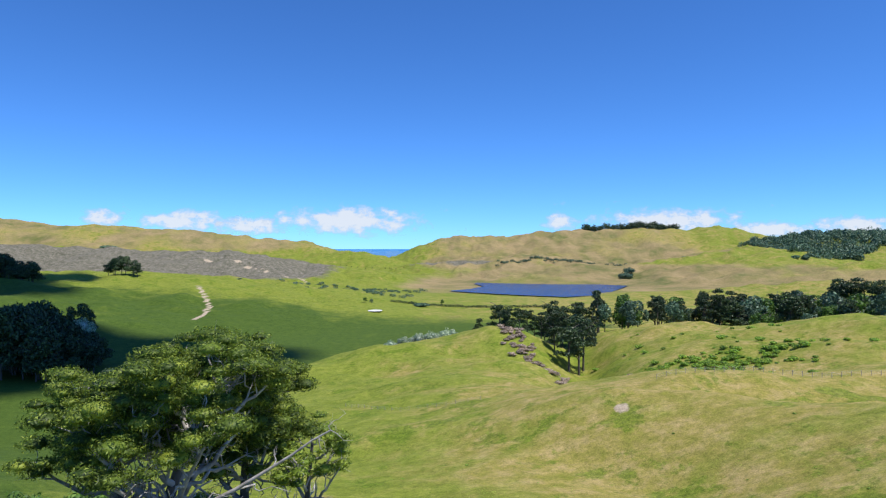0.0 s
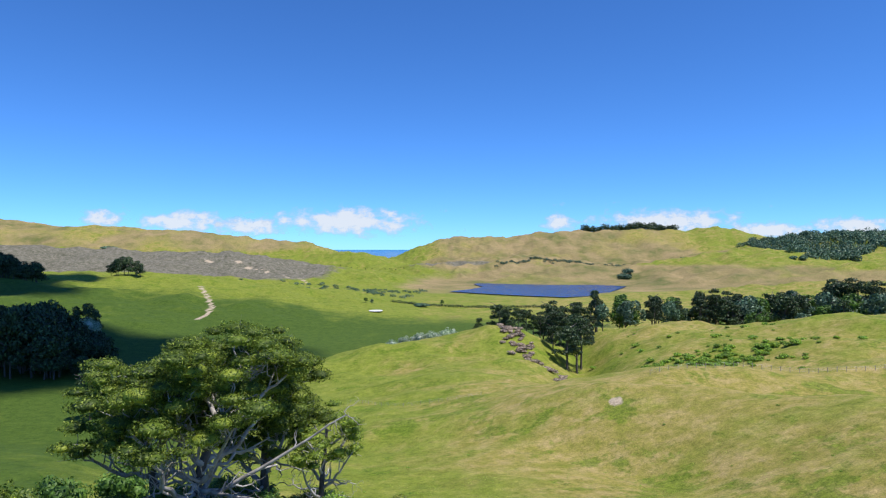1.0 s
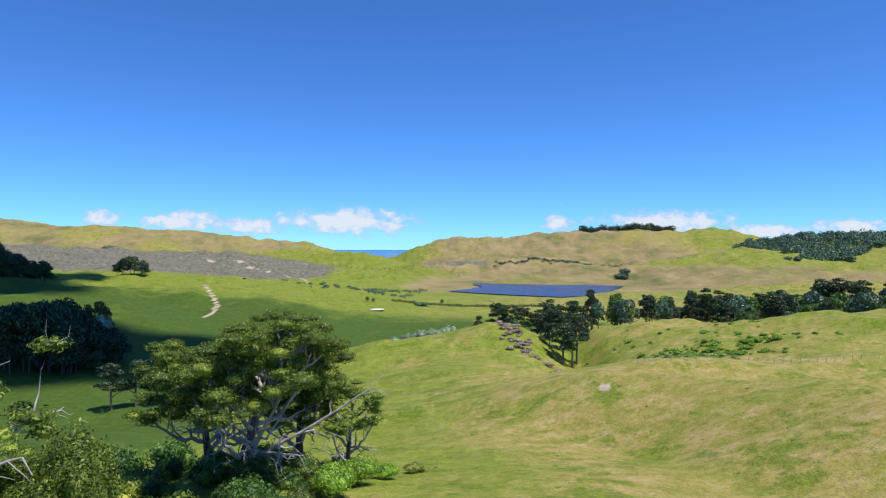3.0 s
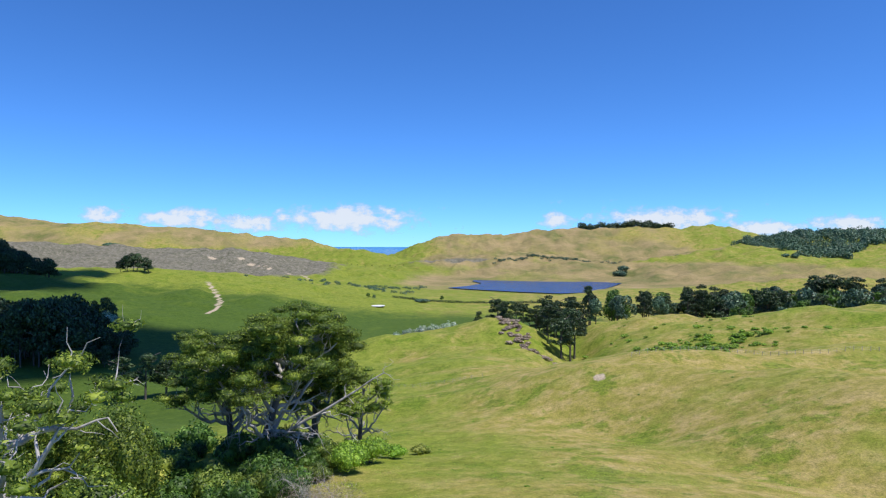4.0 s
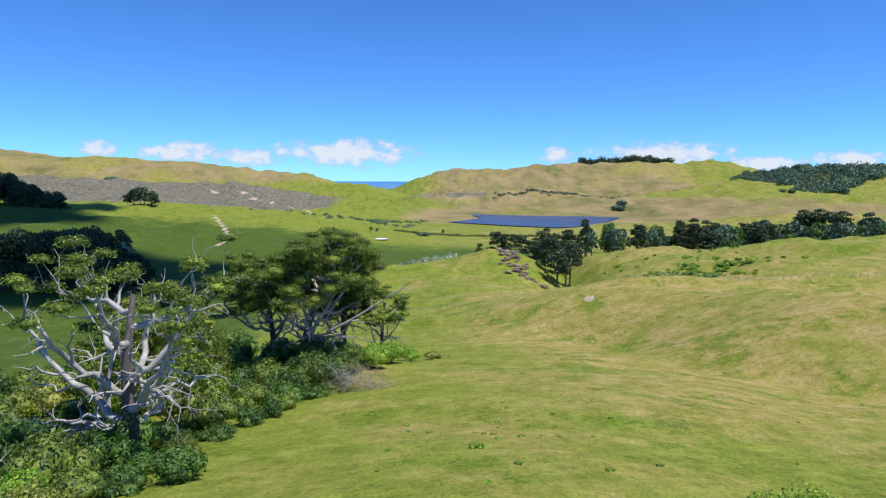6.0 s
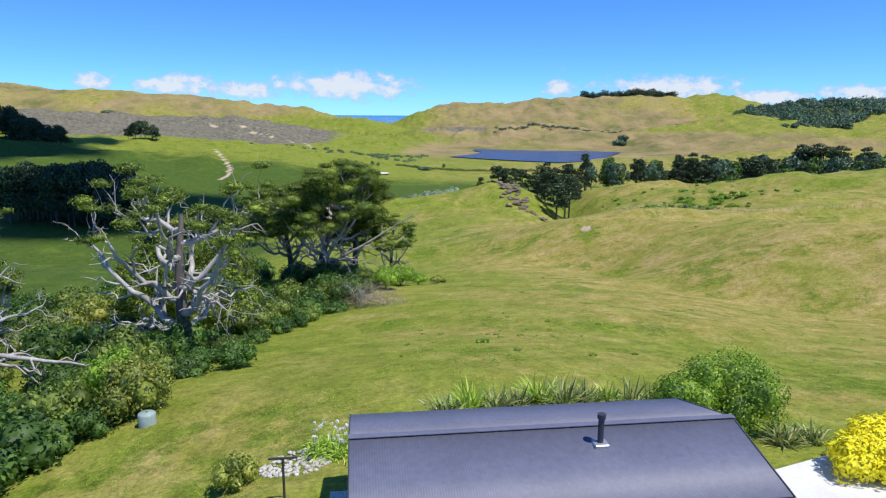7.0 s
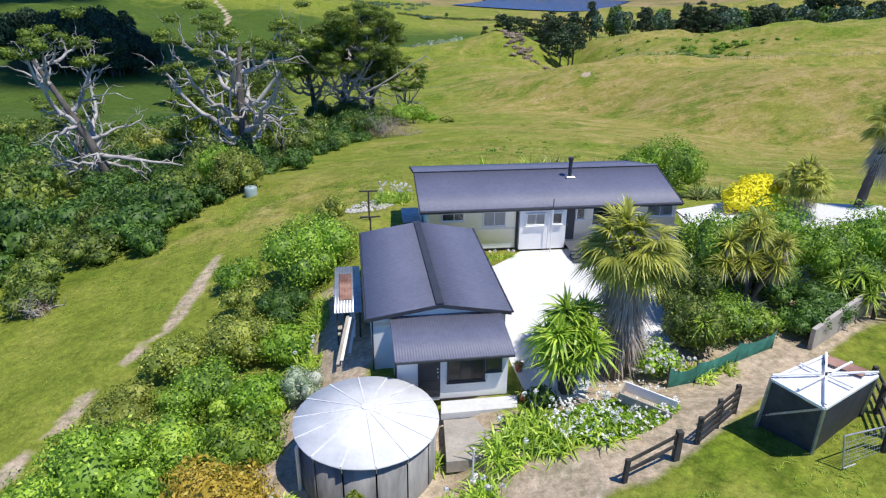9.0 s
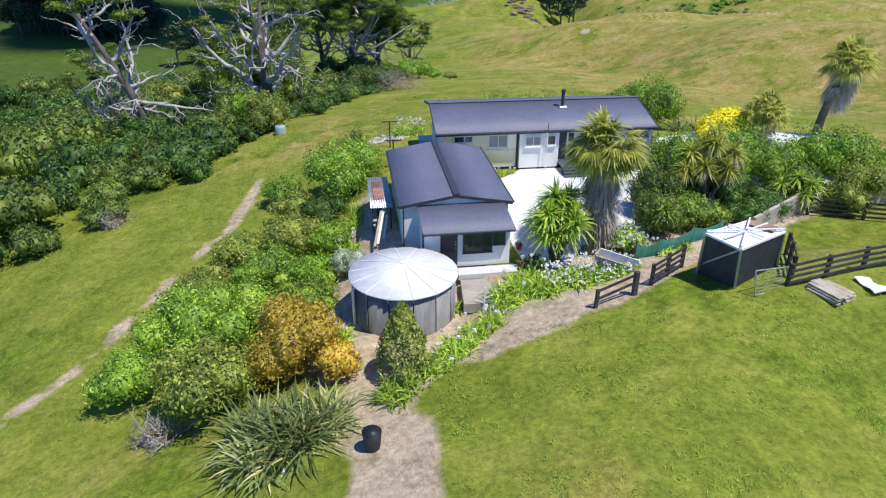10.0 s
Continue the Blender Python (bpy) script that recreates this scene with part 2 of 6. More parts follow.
# ---- land ----
# Crest lines of the hills: points (x, y, z), side slope, rounding.
HILLS = [
    ([(30, -160, 12), (16, -70, 7), (6, -40, 2.6), (2, -14, 1.2), (2, 12, 0.8)], 0.36, 12),
    ([(2, 8, 0.6), (14, 40, -5), (20, 80, -12), (16, 130, -19.0), (20, 190, -24)], 0.24, 25),
    ([(41, 168, -12.6), (54, 156, -10.2), (72, 132, -6.4), (76, 104, -3.4), (100, 76, -0.2), (160, 40, 7), (300, 0, 14)], 0.44, 9),
    ([(47, 172, -12.6), (60, 182, -11.9), (84, 182, -11.2), (108, 181, -10.5), (150, 186, -9), (260, 200, -2)], 0.3, 14),
    ([(84, 262, -23.5), (104, 250, -19.4), (140, 240, -13.5), (200, 230, -6)], 0.22, 16),
    ([(-14, 84, -12.6), (-27, 95, -14), (-34, 104, -17)], 0.24, 8),
    ([(0, -2, 0.7), (30, -3, 0.4), (70, -12, 2.5)], 0.22, 16),
    ([(-1, -46, 2.0), (3, -29, 2.3), (8, -27, 2.7), (16, -26, 3.2), (40, -30, 5)], 0.32, 6),
    ([(24, 186, -21.8), (19, 216, -24.5), (18, 290, -28)], 0.2, 30),
    ([(-44, 326, -31.6), (-20, 335, -28), (4, 343, -24.3), (21.7, 346, -20.8), (34, 344, -23), (47, 326, -30)], 0.3, 15),
    ([(82, 366, -26.6), (119, 356, -20.6), (140, 346, -22.7), (159, 326, -19.6), (168, 306, -12.9), (175, 286, -8.7), (270, 250, 4)], 0.22, 20),
    ([(60, 430, -37), (170, 460, -33), (340, 460, -27), (600, 420, -10)], 0.15, 60),
    ([(300, 920, -41), (560, 900, -27), (900, 900, -18)], 0.1, 60),
    ([(-900, 640, 34), (-600, 690, 8), (-463, 726, -8), (-403, 746, -12), (-337, 776, -11), (-284, 786, -18), (-226, 786, -28), (-151, 766, -45)], 0.12, 60),
    ([(-1200, 1330, 60), (-863, 1326, 28), (-753, 1326, 19), (-565, 1326, 12), (-421, 1326, 8), (-267, 1276, -13), (-167, 1176, -44)], 0.15, 70),
    ([(-1900, 2026, 160), (-1329, 2026, 116), (-1150, 2026, 87), (-1050, 2026, 92), (-904, 2026, 82), (-800, 2026, 79), (-650, 2026, 62), (-514, 2026, 46), (-429, 2026, 38), (-360, 2026, 14), (-300, 2010, -40)], 0.36, 50),
    ([(-380, 1726, 0), (-300, 1720, 4), (-222, 1726, 12), (-180, 1700, -12), (-120, 1650, -38)], 0.3, 30),
    ([(-90, 2026, -36), (-50, 2026, -4), (12, 2026, 40), (55, 2026, 59), (199, 2026, 55), (301, 2026, 69), (471, 2026, 72), (624, 2026, 79), (740, 2026, 74), (828, 2026, 90), (905, 2026, 62), (1100, 2026, 50), (1390, 2026, 60), (2200, 2000, 80)], 0.42, 50),
    ([(-60, 1500, -30), (20, 1540, -12), (90, 1576, -4), (210, 1570, 4), (270, 1520, -18)], 0.16, 60),
    ([(402, 1426, -31), (531, 1420, 1), (628, 1376, 19), (708, 1350, -10), (760, 1300, -36)], 0.2, 60),
    ([(800, 1700, 30), (920, 1640, 46), (1067, 1626, 53), (1400, 1500, 60)], 0.2, 60),
    ([(640, 1126, -26), (734, 1126, -2), (1000, 1100, 20)], 0.2, 60),
]
BASE = -46.0
HILLS.append(([(-30, 50, -10), (-71, 100, -18), (-106, 127, -20), (-140, 130, -21), (-200, 122, -22)], 0.28, 22))


def waves(x, y, size, seed, octaves=3):
    """Rolling unevenness about 0, of that wavelength in metres."""
    rnd, out, amp = np.random.RandomState(seed), 0.0, 1.0
    for _ in range(octaves):
        for _ in range(4):
            a, p = rnd.uniform(0, 6.283, 2)
            k = 6.283 / (size * rnd.uniform(0.7, 1.5))
            out = out + amp * 0.3 * np.sin(k * (x * math.cos(a) + y * math.sin(a)) + p + 0.8 * np.sin(k * 0.6 * (y * math.cos(a) - x * math.sin(a)) + 2 * p))
        size, amp = size * 0.47, amp * 0.5
    return out


def step(v, lo, hi):
    v = np.clip((v - lo) / (hi - lo), 0, 1)
    return v * v * (3 - 2 * v)


def crest_fall(x, y, points, slope, rounding):
    best = np.full(np.shape(x), -1e6)
    for (ax, ay, az), (bx, by, bz) in zip(points, points[1:]):
        dx, dy = bx - ax, by - ay
        k = np.clip(((x - ax) * dx + (y - ay) * dy) / (dx * dx + dy * dy), 0, 1)
        d = np.hypot(x - ax - k * dx, y - ay - k * dy)
        best = np.maximum(best, az + k * (bz - az) - slope * d * d / (d + rounding))
    return best


def near_line(x, y, points):
    best = np.full(np.shape(x), 1e6)
    for (ax, ay), (bx, by) in zip(points, points[1:]):
        dx, dy = bx - ax, by - ay
        k = np.clip(((x - ax) * dx + (y - ay) * dy) / (dx * dx + dy * dy), 0, 1)
        best = np.minimum(best, np.hypot(x - ax - k * dx, y - ay - k * dy))
    return best


def height(x, y):
    """The height of the land, in metres."""
    x, y = np.asarray(x, float), np.asarray(y, float)
    away = np.hypot(x, y - 40)
    soft = 0.8 + np.clip(away / 700, 0, 2.2)
    total = np.exp(np.clip(np.zeros(np.shape(x)), 0, 0))
    for points, slope, rounding in HILLS:
        total = total + np.exp(np.clip((crest_fall(x, y, points, slope, rounding) - BASE) / soft, -60, 400))
    z = BASE + soft * np.log(total)
    up = step(z, BASE + 3, BASE + 14)
    z = z + up * (waves(x, y, 60, 3) * np.clip(away / 260, 0.05, 1.2) * 2 + waves(x, y, 260, 5) * np.clip((away - 300) / 300, 0, 3) * 1.6 - np.abs(waves(x, y, 150, 15)) * np.clip((away - 500) / 300, 0, 3) * 3.0 + np.clip((away - 500) / 300, 0, 3) * 1.0)
    cut = near_line(x, y, [(76, 420), (68, 345), (61, 305), (56, 266)])
    z = z - 8.0 * np.exp(-(cut / 13) ** 2)
    # the levelled yard, the sunk tank stand and the bank beside the drive
    # YARD
    u = (x + 1) * 0.991 + (y + 12) * 0.134
    v = (y + 12) * 0.991 - (x + 1) * 0.134
    yard = step(u + 12.5, 0, 4) * step(27 - u, 0, 8) * step(v + 12.5, 0, 3.5) * step(17 - v, 0, 5)
    z = z * (1 - yard) + 1.0 * yard
    stand = step(5.5 - np.hypot(x + 8.3, y + 25), 0, 2.5)
    z = z * (1 - stand) + 0.15 * stand
    return z


# ---- tools for building ----
def part(name, bm, material, parent, label=""):
    """One mesh under a thing, from a bmesh or from (vertices, faces)."""
    me = bpy.data.meshes.new(name)
    if isinstance(bm, tuple):
        fill(me, *bm)
    else:
        bm.to_mesh(me)
        bm.free()
    me.materials.append(material)
    ob = new(name, me)
    ob.parent = parent
    return tagged(ob, label)


def fill(me, verts, faces):
    verts, faces = np.asarray(verts, np.float32).reshape(-1, 3), np.asarray(faces, np.int32)
    sides = faces.shape[1]
    me.vertices.add(len(verts))
    me.vertices.foreach_set("co", verts.ravel())
    me.loops.add(faces.size)
    me.loops.foreach_set("vertex_index", faces.ravel())
    me.polygons.add(len(faces))
    me.polygons.foreach_set("loop_start", np.arange(0, faces.size, sides, dtype=np.int32))
    me.polygons.foreach_set("loop_total", np.full(len(faces), sides, np.int32))
    me.update(calc_edges=True)


def thing(name, x, y, z=None, yaw=0.0, label="", category="", group="", kind=""):
    """An Empty at the base of a thing, to carry its parts."""
    ob = new(name)
    ob.empty_display_size = 0.2
    ob.matrix_world = pose(x, y, float(height(x, y)) if z is None else z, 0, 0, yaw)
    return tagged(ob, label, category, group, kind)


def block(bm, x0, y0, z0, x1, y1, z1, bevel=0.0):
    """Adds a box, its edges eased, to a bmesh."""
    out = bmesh.ops.create_cube(bm, size=1)
    for v in out["verts"]:
        v.co = Vector((x0 + (v.co.x + 0.5) * (x1 - x0), y0 + (v.co.y + 0.5) * (y1 - y0), z0 + (v.co.z + 0.5) * (z1 - z0)))
    if bevel:
        edges = list({e for v in out["verts"] for e in v.link_edges})
        bmesh.ops.bevel(bm, geom=edges, offset=bevel, segments=1, affect="EDGES", profile=0.5)
    return bm


def one_block(*size, bevel=0.012):
    return block(bmesh.new(), *size, bevel=bevel)


def tube(points, radii, sides=6):
    """A tapered tube along points: (vertices, quads)."""
    p, r = np.asarray(points, float), np.asarray(radii, float)
    d = np.gradient(p, axis=0)
    d /= np.linalg.norm(d, axis=1)[:, None] + 1e-9
    ref = np.where(np.abs(d[:, 2:]) > 0.9, [[1.0, 0, 0]], [[0, 0, 1.0]])
    u = np.cross(d, ref)
    u /= np.linalg.norm(u, axis=1)[:, None] + 1e-9
    w = np.cross(d, u)
    a = np.arange(sides) * 2 * math.pi / sides
    ring = p[:, None] + r[:, None, None] * (np.cos(a)[None, :, None] * u[:, None] + np.sin(a)[None, :, None] * w[:, None])
    n = len(p)
    i = np.arange(n * sides).reshape(n, sides)
    j = np.roll(i, -1, 1)
    return ring.reshape(-1, 3), np.stack([i[:-1], j[:-1], j[1:], i[1:]], -1).reshape(-1, 4)


def joined(pieces):
    verts, faces, at = [], [], 0
    for v, f in pieces:
        verts.append(v)
        faces.append(np.asarray(f) + at)
        at += len(v)
    return np.concatenate(verts), np.concatenate(faces)


def rod(bm, a, b, r, sides=8):
    """Adds a round bar from a to b to a bmesh."""
    v, f = tube([a, b], [r, r], sides)
    vs = [bm.verts.new(c) for c in v]
    for q in f:
        bm.faces.new([vs[k] for k in q])
    n = len(vs)
    bm.faces.new([vs[k] for k in range(sides)][::-1])
    bm.faces.new([vs[k] for k in range(n - sides, n)])
    return bm


def bar(bm, a, b, w, h):
    """Adds a square timber from a to b to a bmesh, w wide and h high."""
    a, b = Vector(a), Vector(b)
    d = (b - a).normalized()
    side = d.cross(Vector((0, 0, 1))) if abs(d.z) < 0.95 else Vector((1, 0, 0))
    side.normalize()
    up = side.cross(d)
    vs = [bm.verts.new(p + side * sx * w / 2 + up * sz * h / 2) for p in (a, b) for sx, sz in ((-1, -1), (1, -1), (1, 1), (-1, 1))]
    for q in ((0, 1, 2, 3), (7, 6, 5, 4), (0, 4, 5, 1), (1, 5, 6, 2), (2, 6, 7, 3), (3, 7, 4, 0)):
        bm.faces.new([vs[k] for k in q])
    return bm


def one_bar(a, b, w, h):
    return bar(bmesh.new(), a, b, w, h)


def unit(v):
    return v / (np.linalg.norm(v, axis=-1, keepdims=True) + 1e-9)


def leaves(rnd, points, normals, size, slim=0.5, tilt=0.7):
    """A folded leaf at every point, facing about along its normal: (vertices, quads)."""
    n = len(points)
    normals = unit(normals + rnd.normal(0, tilt, (n, 3)))
    along = unit(np.cross(normals, rnd.normal(0, 1, (n, 3))))
    side = np.cross(normals, along)
    s = (size * rnd.uniform(0.6, 1.35, n))[:, None]
    v = np.stack([points - along * s * 0.5, points + side * s * slim * 0.5 + normals * s * 0.12, points + along * s * 0.5, points - side * s * slim * 0.5 + normals * s * 0.12], 1)
    return v.reshape(-1, 3), np.arange(n * 4).reshape(-1, 4)


def shell_points(rnd, lumps, per_area, depth=0.25):
    """Points near the skin of overlapping ellipsoids (cx, cy, cz, rx, ry, rz), with outward normals, none inside another one."""
    pts, nor = [], []
    for k, (cx, cy, cz, rx, ry, rz) in enumerate(lumps):
        n = max(12, int(per_area * 4 * math.pi * ((rx * ry) ** 1.6 / 3 + (rx * rz) ** 1.6 / 3 + (ry * rz) ** 1.6 / 3) ** (1 / 1.6)))
        d = unit(rnd.normal(0, 1, (n, 3)))
        d = d[d[:, 2] > -0.75]
        k_in = 1 - depth * rnd.rand(len(d)) ** 1.5
        wob = 1 + 0.13 * np.sin(d[:, 0] * 5 + k) * np.sin(d[:, 1] * 5 + 2 * k) + 0.1 * np.sin(d[:, 2] * 7 + d[:, 0] * 4 + 3 * k)
        p = np.array([cx, cy, cz]) + d * np.array([rx, ry, rz]) * (k_in * wob)[:, None]
        keep = np.ones(len(p), bool)
        for j, (ox, oy, oz, sx, sy, sz) in enumerate(lumps):
            if j != k:
                keep &= (((p - [ox, oy, oz]) / [sx, sy, sz]) ** 2).sum(1) > 0.6
        pts.append(p[keep])
        nor.append(unit(d[keep] / np.array([rx, ry, rz])))
    return np.concatenate(pts), np.concatenate(nor)


def lump_core(lumps, scale=0.72):
    """Low lumps that close the inside of a bush: (vertices, triangles as quads)."""
    pieces = []
    for cx, cy, cz, rx, ry, rz in lumps:
        th = np.linspace(0.05, math.pi - 0.05, 6)
        ph = np.arange(9) * 2 * math.pi / 9
        v = np.array([[cx + scale * rx * math.sin(t) * math.cos(p), cy + scale * ry * math.sin(t) * math.sin(p), cz + scale * rz * math.cos(t)] for t in th for p in ph])
        i = np.arange(54).reshape(6, 9)
        j = np.roll(i, -1, 1)
        pieces.append((v, np.stack([i[:-1], i[1:], j[1:], j[:-1]], -1).reshape(-1, 4)))
    return joined(pieces)


def blades(rnd, bases, ways, length, width, droop, parts=3):
    """Strap leaves from bases, that set off along ways and bend down: (vertices, quads)."""
    n = len(bases)
    ways = unit(ways)
    ln = length * rnd.uniform(0.65, 1.2, n)
    side = unit(np.cross(ways, [0, 0, 1.0]) + rnd.normal(0, 0.15, (n, 3)))
    rows = []
    for k in range(parts + 1):
        s = k / parts
        c = bases + ways * (ln * s)[:, None] + np.array([0, 0, -1.0]) * (droop * ln * s * s * (0.4 + 0.6 * np.hypot(ways[:, 0], ways[:, 1])))[:, None]
        w = width * (1 - s ** 2.2) * (0.7 + 0.6 * min(1, s * 3)) + 0.004
        rows += [c - side * w / 2, c + side * w / 2]
    v = np.stack(rows, 1)
    m = 2 * (parts + 1)
    f = np.array([[2 * k, 2 * k + 1, 2 * k + 3, 2 * k + 2] for k in range(parts)])
    return v.reshape(-1, 3), (np.arange(n)[:, None, None] * m + f[None]).reshape(-1, 4)


def ball_ways(rnd, n, low=-0.2, high=1.0):
    z = rnd.uniform(low, high, n)
    a = rnd.uniform(0, 2 * math.pi, n)
    r = np.sqrt(np.clip(1 - z * z, 0, 1))
    return np.stack([r * np.cos(a), r * np.sin(a), z], 1)


def grown(rnd, start, way, length, radius, levels, wander=0.25, lift=0.15, kids=(3, 5), spread=0.8, shrink=0.62, from_=0.35):
    """Branches that fork: a list of (points, radii, level) and the tips."""
    out, tips = [], []

    def go(p, d, ln, r, lev):
        n = 6 if lev else 8
        pts, cur, dr = [np.array(p)], np.array(p, float), unit(np.array(d, float))
        for _ in range(n):
            dr = unit(dr + rnd.normal(0, wander, 3) + [0, 0, lift * (0.5 if lev else 0.2)])
            cur = cur + dr * ln / n
            pts.append(cur.copy())
        rad = r * (1 - 0.72 * np.linspace(0, 1, n + 1) ** 0.9)
        out.append((pts, rad, lev))
        if lev >= levels:
            tips.append((pts[-1], dr))
            tips.append((pts[n // 2], dr))
            return
        for _ in range(rnd.randint(kids[0], kids[1] + 1)):
            s = rnd.uniform(from_, 1.0)
            k = min(n, max(1, int(s * n)))
            side = unit(np.cross(dr, rnd.normal(0, 1, 3)))
            go(pts[k], unit(dr * (1 - spread * 0.5) + side * spread), ln * shrink * rnd.uniform(0.75, 1.2), rad[k] * 0.72, lev + 1)
        go(pts[-1], dr, ln * shrink, rad[-1], lev + 1)

    go(start, way, length, radius, 0)
    return out, tips


# ---- the land as one sheet ----
def spaced(stops):
    out = [stops[0][0]]
    for (a, s0), (b, s1) in zip(stops, stops[1:]):
        while out[-1] < b:
            k = (out[-1] - a) / (b - a)
            out.append(min(b, out[-1] + s0 + k * (s1 - s0)))
    return np.array(out)


half = spaced([(0, 1.0), (40, 1.2), (90, 2.2), (260, 5), (600, 9), (1500, 16), (2600, 60)])
xs = np.concatenate([-half[:0:-1], half])
ys = spaced([(-170, 5), (-60, 1.2), (-40, 1.0), (20, 1.1), (120, 1.8), (400, 4), (900, 8), (2200, 14), (2700, 60)])
gx, gy = np.meshgrid(xs, ys)
gz = height(gx, gy)
near = np.hypot(gx, gy - 20) < 170
in_yard = step(gx + 14, 0, 3) * step(30 - gx, 0, 3) * step(gy + 27, 0, 3) * step(6 - gy, 0, 3)
gz = gz + near * (1 - in_yard) * 0.10 * waves(gx, gy, 3.2, 21, 2)
rows_n, cols_n = gx.shape
at = np.arange(rows_n * cols_n).reshape(rows_n, cols_n)
ground_mesh = bpy.data.meshes.new("ground")
fill(ground_mesh, np.stack([gx, gy, gz], -1).reshape(-1, 3), np.stack([at[:-1, :-1], at[:-1, 1:], at[1:, 1:], at[1:, :-1]], -1).reshape(-1, 4))
ground_mesh.materials.append(PASTURE)
ground_mesh.shade_smooth()

# what grows where, with shade darkening the lush cover and haze dulling the heath
slope_dry = step(gx, -8, 25) * step(gy, 15, 60) * step(300 - gy, 0, 90)
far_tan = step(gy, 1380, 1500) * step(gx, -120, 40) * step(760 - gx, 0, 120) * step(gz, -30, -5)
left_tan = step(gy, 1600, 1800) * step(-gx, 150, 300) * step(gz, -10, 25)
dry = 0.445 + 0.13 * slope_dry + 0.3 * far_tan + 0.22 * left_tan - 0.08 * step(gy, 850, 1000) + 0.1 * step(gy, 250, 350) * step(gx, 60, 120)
terrace = near_line(gx, gy, [(50, 170), (70, 160), (90, 150), (130, 140), (200, 120)])
dry = dry + 0.3 * step(16 - terrace, 0, 8)
dry = dry - 0.22 * step(-gx, 14, 40) * step(900 - gy, 0, 200) - 0.45 * step(9 - np.abs(gx - 7.5), 0, 4) * step(-gy, 24, 28)
# Green valley floor, whose dark colour doubles as cloud shadow.
lush_shade = 0.75 * step(-gx - 0.12 * gy, 20, 60) * step(gy, 30, 90) * step(760 - gy, 0, 160) + 0.75 * step(gy, 360, 400) * step(720 - gy, 0, 160) * step(230 - np.abs(gx + 60), 0, 60) * step(-34 - gz, 0, 5)
# The left spur is coloured darker in place of shade on its slope.
lush_shade = np.clip(lush_shade + 0.4 * step(-gx, 16, 34) * step(26 - gy, 0, 20) + 0.12 * step(gx, 0, 6) * step(-gy, 22, 27), 0, 0.85)
# Far tan slopes, where the ground colour is muted as haze would.
hazy_heath = 0.2 * step(gy, 900, 1300) * step(gx, 100, 400) * (1 - far_tan) + 0.58 * far_tan + 0.54 * left_tan + 0.55 * step(gy, 850, 1000) * step(gx, -150, 0) * step(-gz, 0, 20)
scrub = step(gy, 1000, 1100) * step(1420 - gy, 0, 60) * step(-gx, 120, 240) * step(gz, -46, -36) * 0.78
scrub = scrub + 0.72 * step(gy, 1440, 1500) * step(1580 - gy, 0, 50) * step(gx, -110, -40) * step(260 - gx, 0, 60) * step(-2 - gz, 0, 10)
trail = step(0.68 - near_line(gx, gy, [(-21.2, -2), (-20.9, -6), (-20.9, -9.7), (-21.4, -11.8), (-22.3, -13.9), (-23.1, -17), (-25, -24), (-29, -32)]) - 0.15 * waves(gx, gy, 5, 8), 0, 0.6) * 0.92
trail = np.maximum(trail, step(4.2 - near_line(gx, gy, [(-251, 717), (-234, 683), (-213, 636), (-201, 609), (-193, 574), (-192, 548)]), 0, 4))
trail = np.maximum(trail, step(9 - 3 - near_line(gx, gy, [(-440, 1240), (-330, 1190), (-250, 1110), (-210, 1060)]), 0, 6))
yard_soil = step(2.6 - near_line(gx, gy, [(-11.3, -12), (-10.6, -17), (-11.5, -22), (-11, -27), (-8.2, -28.5), (-5, -26.5), (-4.6, -23.5)]), 0, 1.0)
yard_soil = np.maximum(yard_soil, step(2.2 - near_line(gx, gy, [(-8.5, -29), (-9, -32), (-8, -36), (-7.5, -46)]), 0, 1.0))
yard_soil = np.maximum(yard_soil, step(1.7 - near_line(gx, gy, [(-5, -28.5), (-2, -27), (1.5, -25.6), (4.2, -23.2), (7.5, -20.6), (10.5, -19.5)]), 0, 0.9))
yard_soil = np.maximum(yard_soil, step(3.6 - near_line(gx, gy, [(1, -20.5), (5, -19), (9, -16.5), (15, -12)]), 0, 1.2))
scar = step(1.9 - np.hypot((gx - 37.5) * 0.7, (gy - 156) * 0.6), 0, 1.5)
bare = np.maximum.reduce([trail, yard_soil, scar]) * 0.95
for key, values in (("dry", dry), ("hazy_heath", hazy_heath), ("lush_shade", lush_shade), ("scrub", scrub), ("bare", bare)):
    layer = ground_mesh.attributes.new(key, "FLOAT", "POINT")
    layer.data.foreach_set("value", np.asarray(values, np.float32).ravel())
ground = tagged(new("ground", ground_mesh), "rolling green and tan pasture hills with bare tracks", "ground", kind="structure")

# ---- lake, pond and sea ----
def water_sheet(name, outline, z, material, label):
    bm = bmesh.new()
    bm.faces.new([bm.verts.new((x, y, z)) for x, y in outline])
    bmesh.ops.triangulate(bm, faces=bm.faces[:])
    me = bpy.data.meshes.new(name)
    bm.to_mesh(me)
    bm.free()
    me.materials.append(material)
    return tagged(new(name, me), label, "water", kind="structure")


shore = [(10, 1018), (40, 985), (70, 960), (110, 925), (161, 893), (205, 918), (239, 968), (280, 1060), (330, 1180), (372, 1290), (400, 1375), (330, 1412), (220, 1428), (105, 1433), (82, 1340), (62, 1220), (69, 1139), (45, 1070)]
water_sheet("lake", [(x + 3 * math.sin(y * 0.2), y) for x, y in shore], -44.6, LAKE_WATER, "deep blue lake below the tan hills")
water_sheet("pond", [(-61 + 7 * math.cos(a), 655 + 9 * math.sin(a)) for a in np.arange(0, 6.2, 0.5)], float(height(-61, 655)) + 0.9, TANK_ROOF, "small pale farm pond in the pasture")
